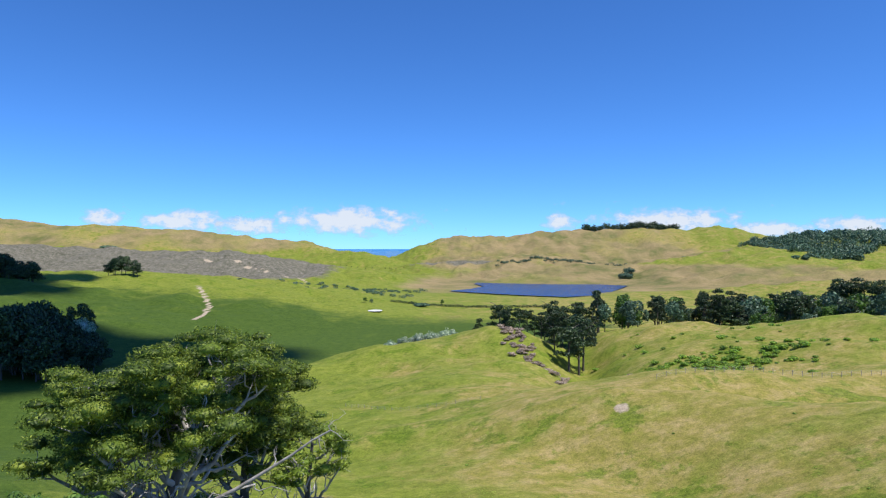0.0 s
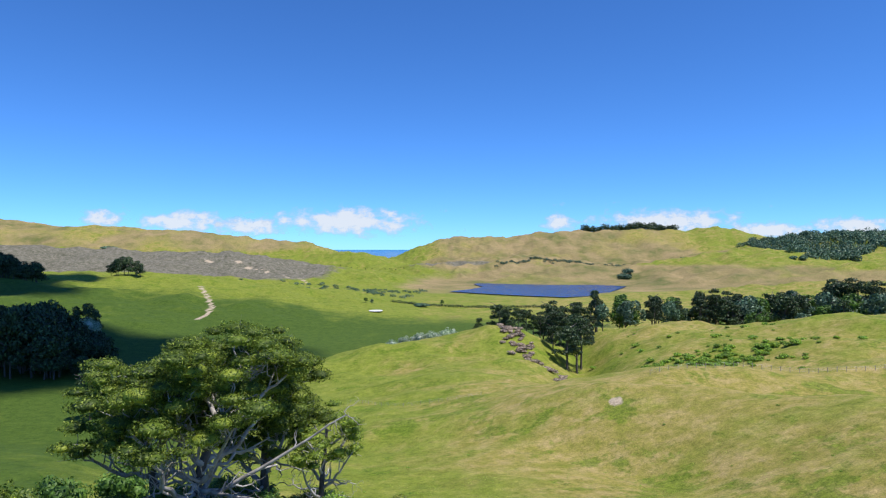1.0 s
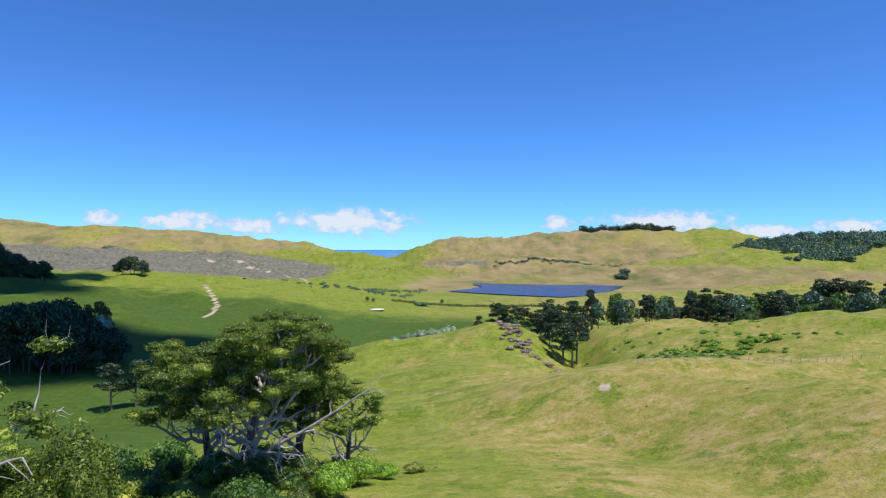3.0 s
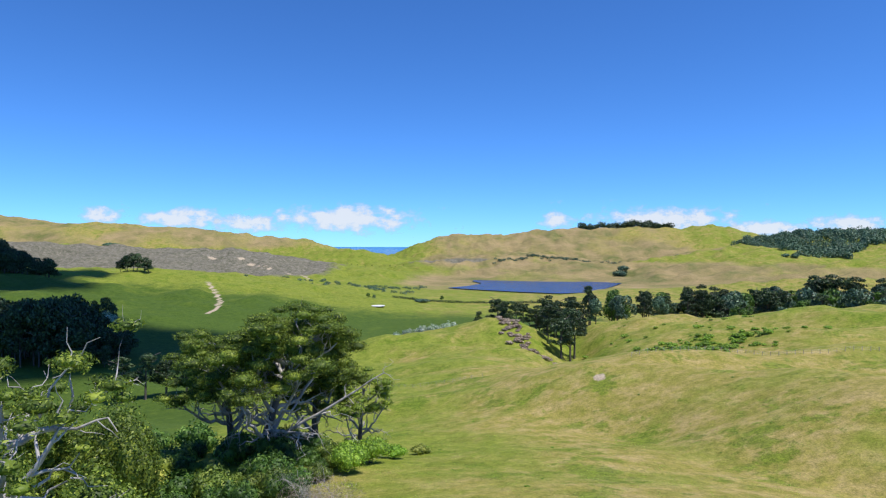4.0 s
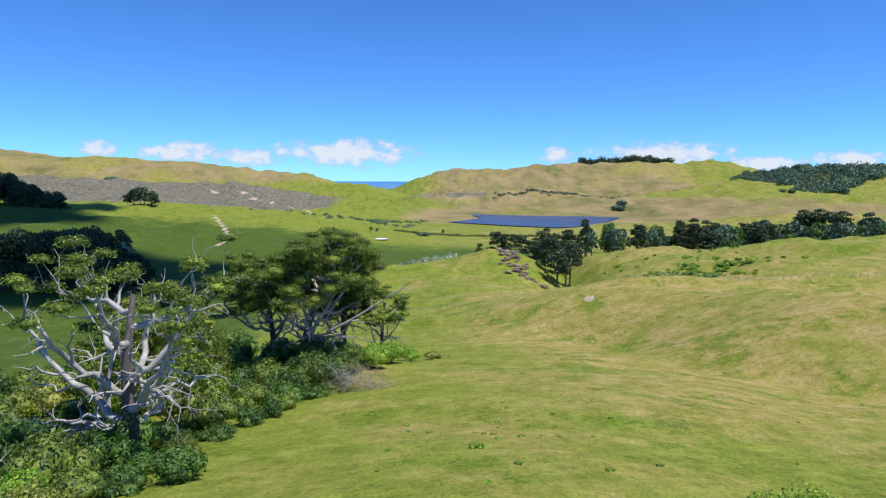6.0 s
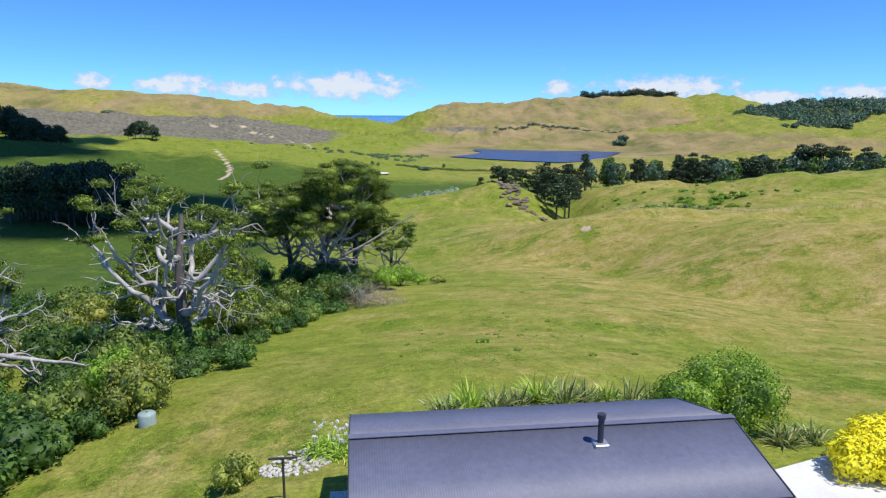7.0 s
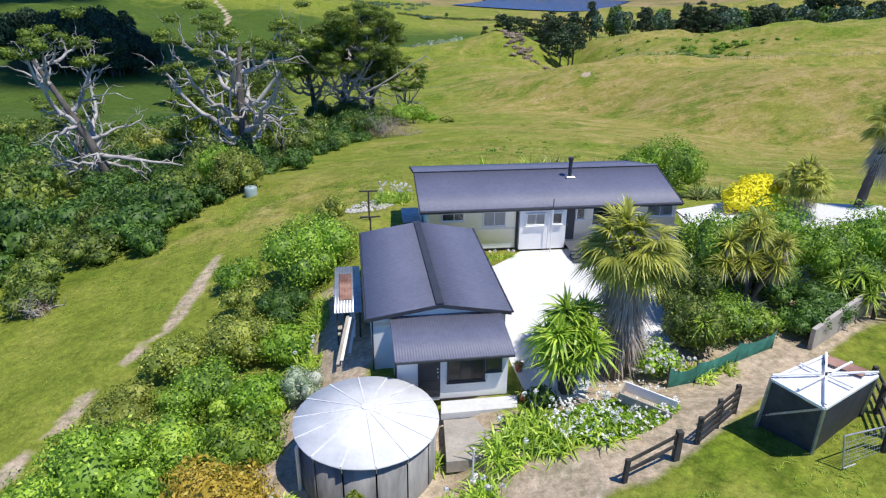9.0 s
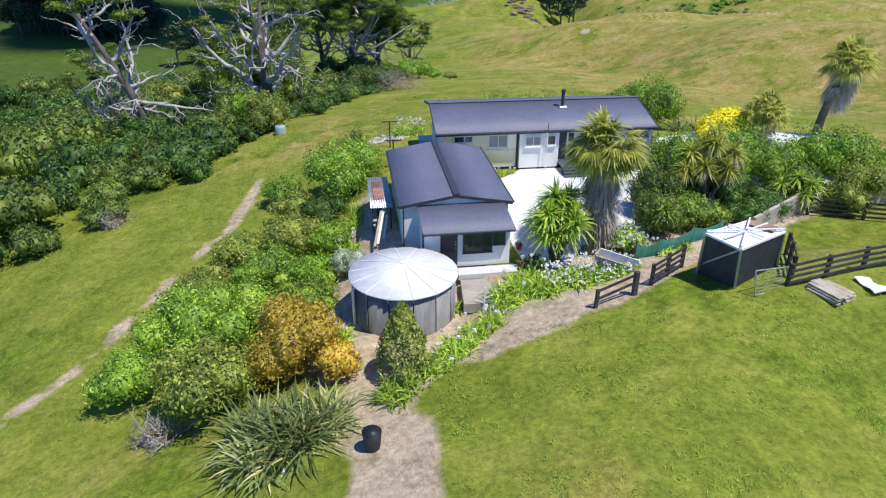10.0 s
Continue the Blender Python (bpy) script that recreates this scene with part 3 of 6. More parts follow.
sea = bpy.data.meshes.new("sea")
fill(sea, [(-3000, 2150, -26), (3000, 2150, -26), (3000, 4900, 16.9), (-3000, 4900, 16.9)], [(0, 1, 2, 3)])
sea.materials.append(SEA_WATER)
tagged(new("sea", sea), "blue sea on the horizon between headlands", "sea", kind="structure")


# ---- clouds ----
def cloud_material(seed, glow):
    m, nodes, links, b = node_material("cloud")
    nodes.remove(b)
    tc = nodes.new("ShaderNodeTexCoord")
    mp = nodes.new("ShaderNodeMapping")
    mp.inputs["Location"].default_value, mp.inputs["Scale"].default_value = (seed * 3.7, seed, seed * 1.3), (0.0085, 0.0085, 0.014)
    n = nodes.new("ShaderNodeTexNoise")
    n.inputs["Scale"].default_value, n.inputs["Detail"].default_value, n.inputs["Roughness"].default_value = 1.0, 7, 0.58
    links.new(tc.outputs["Object"], mp.inputs[0])
    links.new(mp.outputs[0], n.inputs["Vector"])
    g = nodes.new("ShaderNodeTexGradient")
    g.gradient_type = "SPHERICAL"
    m2 = nodes.new("ShaderNodeMapping")
    m2.inputs["Location"].default_value, m2.inputs["Scale"].default_value = (-1, 0, -0.9), (2, 1, 1.9)
    links.new(tc.outputs["Generated"], m2.inputs[0])
    links.new(m2.outputs[0], g.inputs[0])
    s = nodes.new("ShaderNodeMath")
    s.operation = "MULTIPLY_ADD"
    s.inputs[1].default_value = 1.1
    links.new(n.outputs["Fac"], s.inputs[0])
    links.new(g.outputs["Fac"], s.inputs[2])
    fac = ramp(nodes, links, s.outputs[0], [(0.68, (0, 0, 0)), (0.95, (0.9, 0.9, 0.9))])
    # Emission in place of sunlight on the cloud, bluer where it thins.
    em = nodes.new("ShaderNodeEmission")
    links.new(ramp(nodes, links, s.outputs[0], [(0.75, (0.45, 0.63, 0.88)), (1.1, (0.86, 0.9, 0.97))]), em.inputs[0])
    em.inputs[1].default_value = glow
    tr = nodes.new("ShaderNodeBsdfTransparent")
    mx = nodes.new("ShaderNodeMixShader")
    links.new(fac, mx.inputs[0])
    links.new(tr.outputs[0], mx.inputs[1])
    links.new(em.outputs[0], mx.inputs[2])
    links.new(mx.outputs[0], nodes["Material Output"].inputs["Surface"])
    return m


def far_cloud(k, x, z, w, h):
    """A flat glowing card for a bank of cumulus on the horizon, too far off to shift."""
    me = bpy.data.meshes.new("backdrop_cloud")
    fill(me, [(-w / 2, 0, 0), (w / 2, 0, 0), (w / 2, 0, h), (-w / 2, 0, h)], [(0, 1, 2, 3)])
    me.materials.append(cloud_material(k, 0.92))
    ob = new("backdrop", me)
    ob.location = (x, 4860 + k * 3, z)
    ob.visible_shadow = False
    tagged(ob, "low white cumulus bank over the horizon", "cloud", kind="structure")


for k, (x, z, w, h) in enumerate([(-670, 80, 1700, 300), (-1400, 90, 700, 200), (-1880, 110, 1050, 240), (-2480, 160, 520, 190), (860, 130, 420, 170), (1650, 90, 1700, 280), (2400, 60, 1100, 200), (3020, 80, 900, 220)]):
    far_cloud(k + 1, x, z, w, h)


def shading_cloud(x, y, size, seed):
    """A cumulus high above, out of view, that shades part of the valley."""
    rnd = np.random.RandomState(seed)
    lumps = [(size * rnd.normal(0, 0.45), size * rnd.normal(0, 0.45), rnd.uniform(-10, 25), size * rnd.uniform(0.35, 0.6), size * rnd.uniform(0.35, 0.6), size * 0.25) for _ in range(9)]
    me = bpy.data.meshes.new("cloud")
    fill(me, *lump_core(lumps, 1.0))
    me.materials.append(PAINT)
    me.shade_smooth()
    ob = new("cloud", me)
    ob.location = Vector((x, y, float(height(x, y)))) + to_sun * 2600
    tagged(ob, "white cumulus cloud that shades the valley", "cloud", kind="structure")


shading_cloud(-235, 400, 110, 4)
shading_cloud(-430, 620, 100, 6)


# ---- the house ----
def corrugated(length, run, z0, z1, pitch=0.1, depth=0.007, y0=0.0, thick=0.03, cut=0.0):
    """A ribbed roof sheet from (0, y0, z0) to (length - cut, y0 + run, z1), with its edge thickness."""
    n = int(length / pitch * 4)
    u = np.linspace(0, 1, n + 1)
    wave = depth * np.array([0, 1, 0, -0.35])[np.arange(n + 1) % 4]
    lo = np.stack([u * length, np.full(n + 1, y0), z0 + wave], 1)
    hi = np.stack([u * (length - cut), np.full(n + 1, y0 + run), z1 + wave], 1)
    lo2, hi2 = lo - [0, 0, thick], hi - [0, 0, thick]
    v = np.concatenate([lo, hi, lo2, hi2])
    i = np.arange(n)
    m = n + 1
    f = [np.stack([i, i + 1, m + i + 1, m + i], 1), np.stack([2 * m + i + 1, 2 * m + i, 3 * m + i, 3 * m + i + 1], 1), np.stack([i + 1, i, 2 * m + i, 2 * m + i + 1], 1), np.stack([m + i, m + i + 1, 3 * m + i + 1, 3 * m + i], 1)]
    ends = np.array([[0, m, 3 * m, 2 * m], [n, 2 * m + n, 3 * m + n, m + n]])
    return v, np.concatenate(f + [ends])


def window(parent, x0, x1, z0, z1, y, frame_mat, splits=(), curtain=False, sill=True):
    """A window in a wall that faces -y: frame, mullions, panes, sill, and a backing panel, coloured dark as an unlit
    room unless curtained.
    """
    w = part("window", one_block(x0, y - 0.03, z0, x1, y - 0.015, z1, bevel=0.002), CURTAIN if curtain else UNLIT_BACKING, parent)
    bm = bmesh.new()
    for a in ((x0 - 0.05, z0 - 0.05, x1 + 0.05, z0 + 0.02), (x0 - 0.05, z1 - 0.02, x1 + 0.05, z1 + 0.05), (x0 - 0.05, z0 + 0.02, x0 + 0.02, z1 - 0.02), (x1 - 0.02, z0 + 0.02, x1 + 0.05, z1 - 0.02)):
        block(bm, a[0], y - 0.09, a[1], a[2], y - 0.024, a[3], 0.006)
    part("frame", bm, frame_mat, w)
    edges = [x0 + 0.022, *[x0 + s * (x1 - x0) for s in splits], x1 - 0.022]
    for s in edges[1:-1]:
        part("mullion", one_block(s - 0.022, y - 0.08, z0 + 0.022, s + 0.022, y - 0.034, z1 - 0.022, bevel=0.005), frame_mat, w)
    for a, b in zip(edges, edges[1:]):
        pane = part("pane", one_block(a + 0.024, y - 0.06, z0 + 0.024, b - 0.024, y - 0.052, z1 - 0.024, bevel=0.001), GLASS, w)
        pane.visible_shadow = False
    if sill:
        part("sill", one_block(x0 - 0.08, y - 0.13, z0 - 0.09, x1 + 0.08, y - 0.026, z0 - 0.053, bevel=0.008), frame_mat, w)
    return w


def boards(x0, x1, y, z0, z1, step_z=0.16):
    """Lapped weatherboards on a wall that faces -y, as one mesh for the wall's face."""
    v, f = [], []
    z = z0
    while z < z1 - 0.02:
        top = min(z + step_z, z1)
        k = len(v)
        v += [(x0, y - 0.014, z), (x1, y - 0.014, z), (x0, y - 0.004, top), (x1, y - 0.004, top)]
        f += [(k, k + 1, k + 3, k + 2)] + ([(k - 2, k - 1, k + 1, k)] if k else [])
        z = top
    return np.array(v), np.array(f)


HOUSE = pose(-6.85, -7.36, 1.0, 0, 0, 6.9)
house = thing("house", 0, 0, 0, 0, "single-storey white weatherboard house with a dark grey ribbed roof", "house")
house.matrix_world = HOUSE
WY = 0.5
roof = part("roof", corrugated(16.26, 4.33, 2.97, 4.05), ROOFING, house, "dark grey corrugated steel roof")
part("back_slope", corrugated(16.26, 3.5, 4.05, 3.38, y0=4.36, cut=0.75), ROOFING, roof)
part("ridge_cap", one_bar((0, 4.345, 4.085), (16.26, 4.345, 4.085), 0.34, 0.03), ROOFING, roof)
part("fascia", one_block(0, 0.01, 2.74, 16.26, 0.05, 2.93), TRIM_DARK, roof)
bm = bmesh.new()
rod(bm, (0.0, -0.06, 2.9), (16.26, -0.06, 2.9), 0.06)
part("gutter", bm, TRIM_DARK, roof)
for x, top in ((0.02, 0), (16.2, 0)):
    bm = bmesh.new()
    bar(bm, (x, 0.0, 2.93), (x, 4.33, 4.0), 0.05, 0.16)
    bar(bm, (x - (0.7 if x > 1 else 0) * 0, 4.33, 4.0), (x - (0.72 if x > 1 else 0), 7.8, 3.34), 0.05, 0.16)
    part("barge_board", bm, TRIM_DARK, roof)
# front wall, left wing set back a little behind the entry box
wall = part("wall", boards(0.55, 5.9, WY, 0.42, 2.9), BOARDS, house, "white painted weatherboard wall")
part("wall", boards(9.4, 16.1, WY, 0.42, 2.9), BOARDS, house, "white painted weatherboard wall")
bm = bmesh.new()
block(bm, 0.55, WY + 0.002, 0.2, 16.1, WY + 0.14, 2.95)
block(bm, 0.55, 7.2, 0.2, 15.6, 7.34, 3.2)
block(bm, 0.55, WY + 0.142, 0.2, 0.69, 7.198, 3.05)
block(bm, 15.96, WY + 0.142, 0.2, 16.1, 7.198, 3.05)
part("wall_frame", bm, BOARDS, house)
for x, y0 in ((0.56, 0), (16.0, 0)):
    v = [(x, WY + 0.1, 2.9), (x, 7.2, 2.9), (x, 7.2, 3.36), (x, 4.34, 3.93), (x, WY + 0.1, 3.05)]
    bm = bmesh.new()
    a = [bm.verts.new(p) for p in v]
    b = [bm.verts.new((p[0] + 0.1, p[1], p[2])) for p in v]
    bm.faces.new(a)
    bm.faces.new(b[::-1])
    for k in range(5):
        bm.faces.new((a[k], b[k], b[(k + 1) % 5], a[(k + 1) % 5]))
    part("gable", bm, BOARDS, house)
part("plinth", one_block(0.6, WY + 0.06, -0.5, 16.0, 7.2, 0.2, bevel=0.01), TIMBER, house, "dark timber base below the boards")
part("belt_board", one_block(0.5, WY - 0.05, 1.45, 5.86, WY - 0.026, 1.5, bevel=0.004), PAINT, house)
window(house, 1.4, 2.68, 2.14, 2.58, WY, PAINT, (0.55,))
window(house, 3.9, 5.25, 1.72, 2.58, WY, PAINT, (0.5,), True)
window(house, 9.7, 10.18, 1.95, 2.6, WY, PAINT)
window(house, 10.7, 13.02, 1.52, 2.66, WY, PAINT, (0.68,))
window(house, 14.2, 15.85, 1.98, 2.66, WY, PAINT, (0.5,), True)
# entry box that stands proud, with its own windows
EY = 0.2
entry = part("entry_box", one_block(6.08, EY, 0.16, 8.98, WY + 0.001, 2.78), PAINT, house, "white entry box standing proud of the wall")
window(entry, 6.5, 7.62, 1.78, 2.48, EY, PAINT, (0.5,), True)
window(entry, 8.12, 8.68, 1.82, 2.5, EY, PAINT)
part("corner_post", one_block(5.9, WY - 0.1, 0.1, 6.05, WY - 0.024, 2.8), TIMBER, house)
part("batten", one_block(7.86, EY - 0.03, 0.2, 7.93, EY - 0.002, 2.75, bevel=0.005), PAINT, entry)
door = part("door", one_block(9.02, WY - 0.06, 0.6, 9.6, WY - 0.026, 2.68), TRIM_DARK, house, "dark front door beside the deck")
part("door_handle", one_block(9.1, WY - 0.1, 1.55, 9.14, WY - 0.062, 1.7), STEEL, door)
# flue
flue = part("flue", rod(bmesh.new(), (9.95, 3.2, 3.6), (9.95, 3.2, 4.86), 0.12, 14), TRIM_DARK, house, "dark steel chimney flue")
part("cowl", rod(bmesh.new(), (9.95, 3.2, 4.87), (9.95, 3.2, 5.06), 0.17, 14), TRIM_DARK, flue)
bm = bmesh.new()
block(bm, 9.65, 2.9, 3.62, 10.25, 3.5, 3.86, 0.04)
part("flashing", bm, STEEL, flue)
# mast on the eave
part("mast", rod(bmesh.new(), (8.0, -0.12, 0.05), (8.0, -0.12, 2.8), 0.035), PAINT, house, "white pole against the entry")
part("aerial", rod(bmesh.new(), (8.02, -0.1, 2.8), (8.02, -0.1, 3.5), 0.03), TRIM_DARK, house)
# deck with boards, steps and rail
deck = thing("deck", 0, 0, 0, 0, "dark grey painted timber deck with steps and low rail", "deck")
deck.matrix_world = HOUSE
for k in range(11):
    y = -1.05 + k * 0.145
    part("board", one_block(8.98, y, 0.46, 17.3, y + 0.135, 0.5, bevel=0.006), DECKING, deck)
part("skirt", one_block(9.0, -1.03, 0.06, 17.28, -0.99, 0.455), DECKING, deck)
part("end_skirt", one_block(17.25, -0.98, 0.0, 17.29, 3.1, 0.455), DECKING, deck)
for k in range(16):
    y = 0.62 + k * 0.16
    part("board", one_block(16.14, y, 0.46, 17.3, y + 0.15, 0.5, bevel=0.006), DECKING, deck)
for k in range(3):
    part("tread", one_block(8.95, -1.95 + 0.3 * k, 0.12 + 0.13 * k, 10.5, -1.62 + 0.3 * k, 0.17 + 0.13 * k), DECKING, deck)
    part("riser", one_block(8.97, -1.63 + 0.3 * k, -0.02, 10.48, -1.61 + 0.3 * k, 0.3 + 0.13 * k if k < 2 else 0.44, bevel=0.004), DECKING, deck)
posts_x = [10.65, 11.9, 13.2, 14.5, 15.8, 17.2]
for x in posts_x:
    part("rail_post", one_block(x - 0.04, -1.1, 0.0, x + 0.04, -1.035, 0.86), TIMBER, deck)
for z in (0.62, 0.82):
    part("rail", one_bar((10.65, -1.12, z), (17.2, -1.12, z), 0.04, 0.07), TIMBER, deck)
part("rail", one_bar((17.34, -1.1, 1.28), (17.34, 3.1, 1.28), 0.06, 0.06), TIMBER, deck)
for y in (-1.08, 1.0, 3.05):
    part("rail_post", one_block(17.305, y, 0.0, 17.375, y + 0.07, 1.25), TIMBER, deck)
# little tank house at the left end
annex = thing("lean_to", -7.75, -4.6, None, 6.9, "small grey lean-to against the house end", "lean-to")
part("body", one_block(-0.1, 0, -0.1, 0.75, 1.9, 1.15), TIMBER, annex)
v, f = corrugated(1.1, 2.1, 1.25, 1.45, 0.12, 0.015, -0.1)
part("roof", (v + [-0.25, 0, 0], f), STEEL, annex)
# rail in front of the left wing
rack = thing("timber_rail", -5.4, -7.6, None, 6.9, "weathered timber rail on two posts by the wall", "rail")
for x in (0, 1.3):
    part("post", one_block(x, 0, 0, x + 0.09, 0.09, 1.5), TIMBER, rack)
part("top_rail", one_bar((-0.1, 0.045, 1.53), (1.5, 0.045, 1.53), 0.1, 0.06), TIMBER, rack)

# ---- the garage with its lean-to front ----
GARAGE = pose(-8.75, -19.45, 1.0, 0, 0, 7.7)
garage = thing("garage", 0, 0, 0, 0, "white garage with a low dark grey gabled roof", "garage")
garage.matrix_world = GARAGE
GW, GL = 6.25, 9.7


def side_slope(x0, x1, z0, z1, n=64):
    """Low-ribbed roof that falls across the width, its ribs running down the fall."""
    u = np.linspace(0, GL, n * 4 + 1)
    wave = 0.012 * np.array([0, 1, 0, 0])[np.arange(n * 4 + 1) % 4]
    a = np.stack([np.full(len(u), x0), u, z0 + wave], 1)
    b = np.stack([np.full(len(u), x1), u, z1 + wave], 1)
    v = np.concatenate([a, b, a - [0, 0, 0.04], b - [0, 0, 0.04]])
    i, m = np.arange(len(u) - 1), len(u)
    e = len(u) - 1
    f = [np.stack([i, m + i, m + i + 1, i + 1], 1), np.stack([2 * m + i + 1, 3 * m + i + 1, 3 * m + i, 2 * m + i], 1), np.stack([i + 1, i + 1 + 2 * m, i + 2 * m, i], 1), np.stack([m + i, m + i + 2 * m, m + i + 1 + 2 * m, m + i + 1], 1)]
    return v, np.concatenate(f + [np.array([[0, 2 * m, 3 * m, m], [e, m + e, 3 * m + e, 2 * m + e]])])


groof = part("roof", side_slope(0, GW / 2, 2.62, 3.12), ROOFING, garage, "dark grey steel roof in two low slopes")
part("right_slope", side_slope(GW / 2, GW, 3.12, 2.58), ROOFING, groof)
part("ridge_cap", one_bar((GW / 2, -0.02, 3.15), (GW / 2, GL + 0.02, 3.15), 0.34, 0.035), TRIM_DARK, groof)
for x0, x1, z0, z1 in ((0, GW / 2, 2.56, 3.06), (GW / 2, GW, 3.06, 2.52)):
    part("barge_board", one_bar((x0, -0.03, z0 - 0.03), (x1, -0.03, z1 - 0.03), 0.03, 0.16), TRIM_DARK, groof)
for x in (-0.05, GW + 0.05):
    part("gutter", rod(bmesh.new(), (x, 0, 2.54), (x, GL, 2.54), 0.055), TRIM_DARK, groof)
bm = bmesh.new()
block(bm, 0.22, 0.3, -0.9, 0.34, GL - 0.2, 2.5)
block(bm, GW - 0.34, 0.3, -0.2, GW - 0.22, GL - 0.2, 2.46)
block(bm, 0.342, GL - 0.32, -0.4, GW - 0.342, GL - 0.2, 2.5)
part("wall", bm, BOARDS, garage, "white painted side walls")
bm = bmesh.new()
v = [(0.22, 0.28, -0.9), (GW - 0.22, 0.28, -0.2), (GW - 0.22, 0.28, 2.5), (GW / 2, 0.28, 3.0), (0.22, 0.28, 2.52)]
a = [bm.verts.new(p) for p in v]
b = [bm.verts.new((p[0], 0.16, p[2])) for p in v]
bm.faces.new(a)
bm.faces.new(b[::-1])
for k in range(5):
    bm.faces.new((a[(k + 1) % 5], b[(k + 1) % 5], b[k], a[k]))
part("gable", bm, BOARDS, garage, "white boarded gable wall")
part("gable_boards", boards(0.24, GW - 0.24, 0.158, 2.05, 2.48, 0.14), BOARDS, garage)
# front room below a lean-to roof
FX0, FX1, FY = 1.1, 5.6, -2.35
front = part("front_room", one_block(FX0, FY, -0.05, FX1, 0.155, 2.1, bevel=0.01), PAINT, garage, "white rendered front room")
v, f = corrugated(FX1 - FX0 + 0.3, 3.0, 2.2, 2.56, 0.11, 0.012, -2.8)
part("lean_to_roof", (v + [FX0 - 0.12, 0, 0], f), ROOFING, garage, "dark ribbed lean-to roof")
part("lean_to_fascia", one_block(FX0 - 0.1, -2.81, 2.06, FX1 + 0.16, -2.78, 2.17), TRIM_DARK, garage)
gdoor = part("door", one_block(1.92, FY - 0.035, 0.13, 2.82, FY - 0.003, 2.06), TRIM_DARK, garage, "dark slate-blue entrance door")
for z0, z1 in ((0.3, 0.95), (1.1, 1.9)):
    part("door_panel", one_block(2.04, FY - 0.05, z0, 2.7, FY - 0.037, z1), TRIM_DARK, gdoor)
part("door_handle", rod(bmesh.new(), (2.72, FY - 0.09, 1.05), (2.72, FY - 0.09, 1.2), 0.015), STEEL, gdoor)
for k in range(2):
    part("lock", one_block(2.68, FY - 0.05, 1.3 + k * 0.15, 2.74, FY - 0.037, 1.36 + k * 0.15, bevel=0.003), PAINT, gdoor)
window(garage, 3.15, 4.6, 0.85, 2.02, FY, TRIM_DARK, (0.33, 0.66))
window(garage, 4.72, 5.28, 1.25, 2.02, FY, TRIM_DARK)
part("step_edge", one_block(FX0 + 1.7, FY - 0.03, -0.06, FX1 - 0.02, FY - 0.002, 0.03), TIMBER, garage)
part("downpipe", rod(bmesh.new(), (FX0 - 0.06, FY + 0.1, 0), (FX0 - 0.06, FY + 0.1, 2.1), 0.045), TRIM_DARK, garage)
part("corner_board", one_block(0.2, 0.1, -0.3, 0.27, 0.158, 2.5), TRIM_DARK, garage)


# ---- paving ----
def slab(name, outline, z, thick, material, label, category="paving", sag=0.0):
    """A poured slab with a real edge."""
    bm = bmesh.new()
    top = bm.faces.new([bm.verts.new((x, y, z)) for x, y in outline])
    if top.normal.z < 0:
        top.normal_flip()
    bm.normal_update()
    out = bmesh.ops.extrude_face_region(bm, geom=[top])
    for g in out["geom"]:
        if isinstance(g, bmesh.types.BMVert):
            g.co.z -= thick
    bmesh.ops.recalc_face_normals(bm, faces=bm.faces[:])
    me = bpy.data.meshes.new(name)
    bm.to_mesh(me)
    bm.free()
    me.materials.append(material)
    return tagged(new(name, me), label, category, kind="structure")


slab("pavement", [(-2.5, -18.7), (-1.9, -22.1), (0.2, -21.4), (1.4, -19.0), (6.5, -16.5), (12, -13), (19, -9.5), (27, -8), (27, 2.4), (17, 3.6), (11.3, 1.2), (10.9, -5.0), (2.2, -6.0), (-0.7, -6.4), (-1.6, -7.6), (-3.3, -9.4)], 1.045, 0.25, CONCRETE, "bright pale concrete yard between house and garage")
slab("pavement", [(-5.6, -22.45), (-2.55, -22.0), (-2.45, -21.2), (-5.6, -21.65)], 1.06, 0.3, CONCRETE, "pale concrete doorstep along the garage front")
slab("pavement", [(-5.4, -24.9), (-3.2, -24.6), (-2.2, -22.1), (-5.5, -22.5)], 0.8, 0.5, CONCRETE_OLD, "worn grey-brown concrete apron below the step")

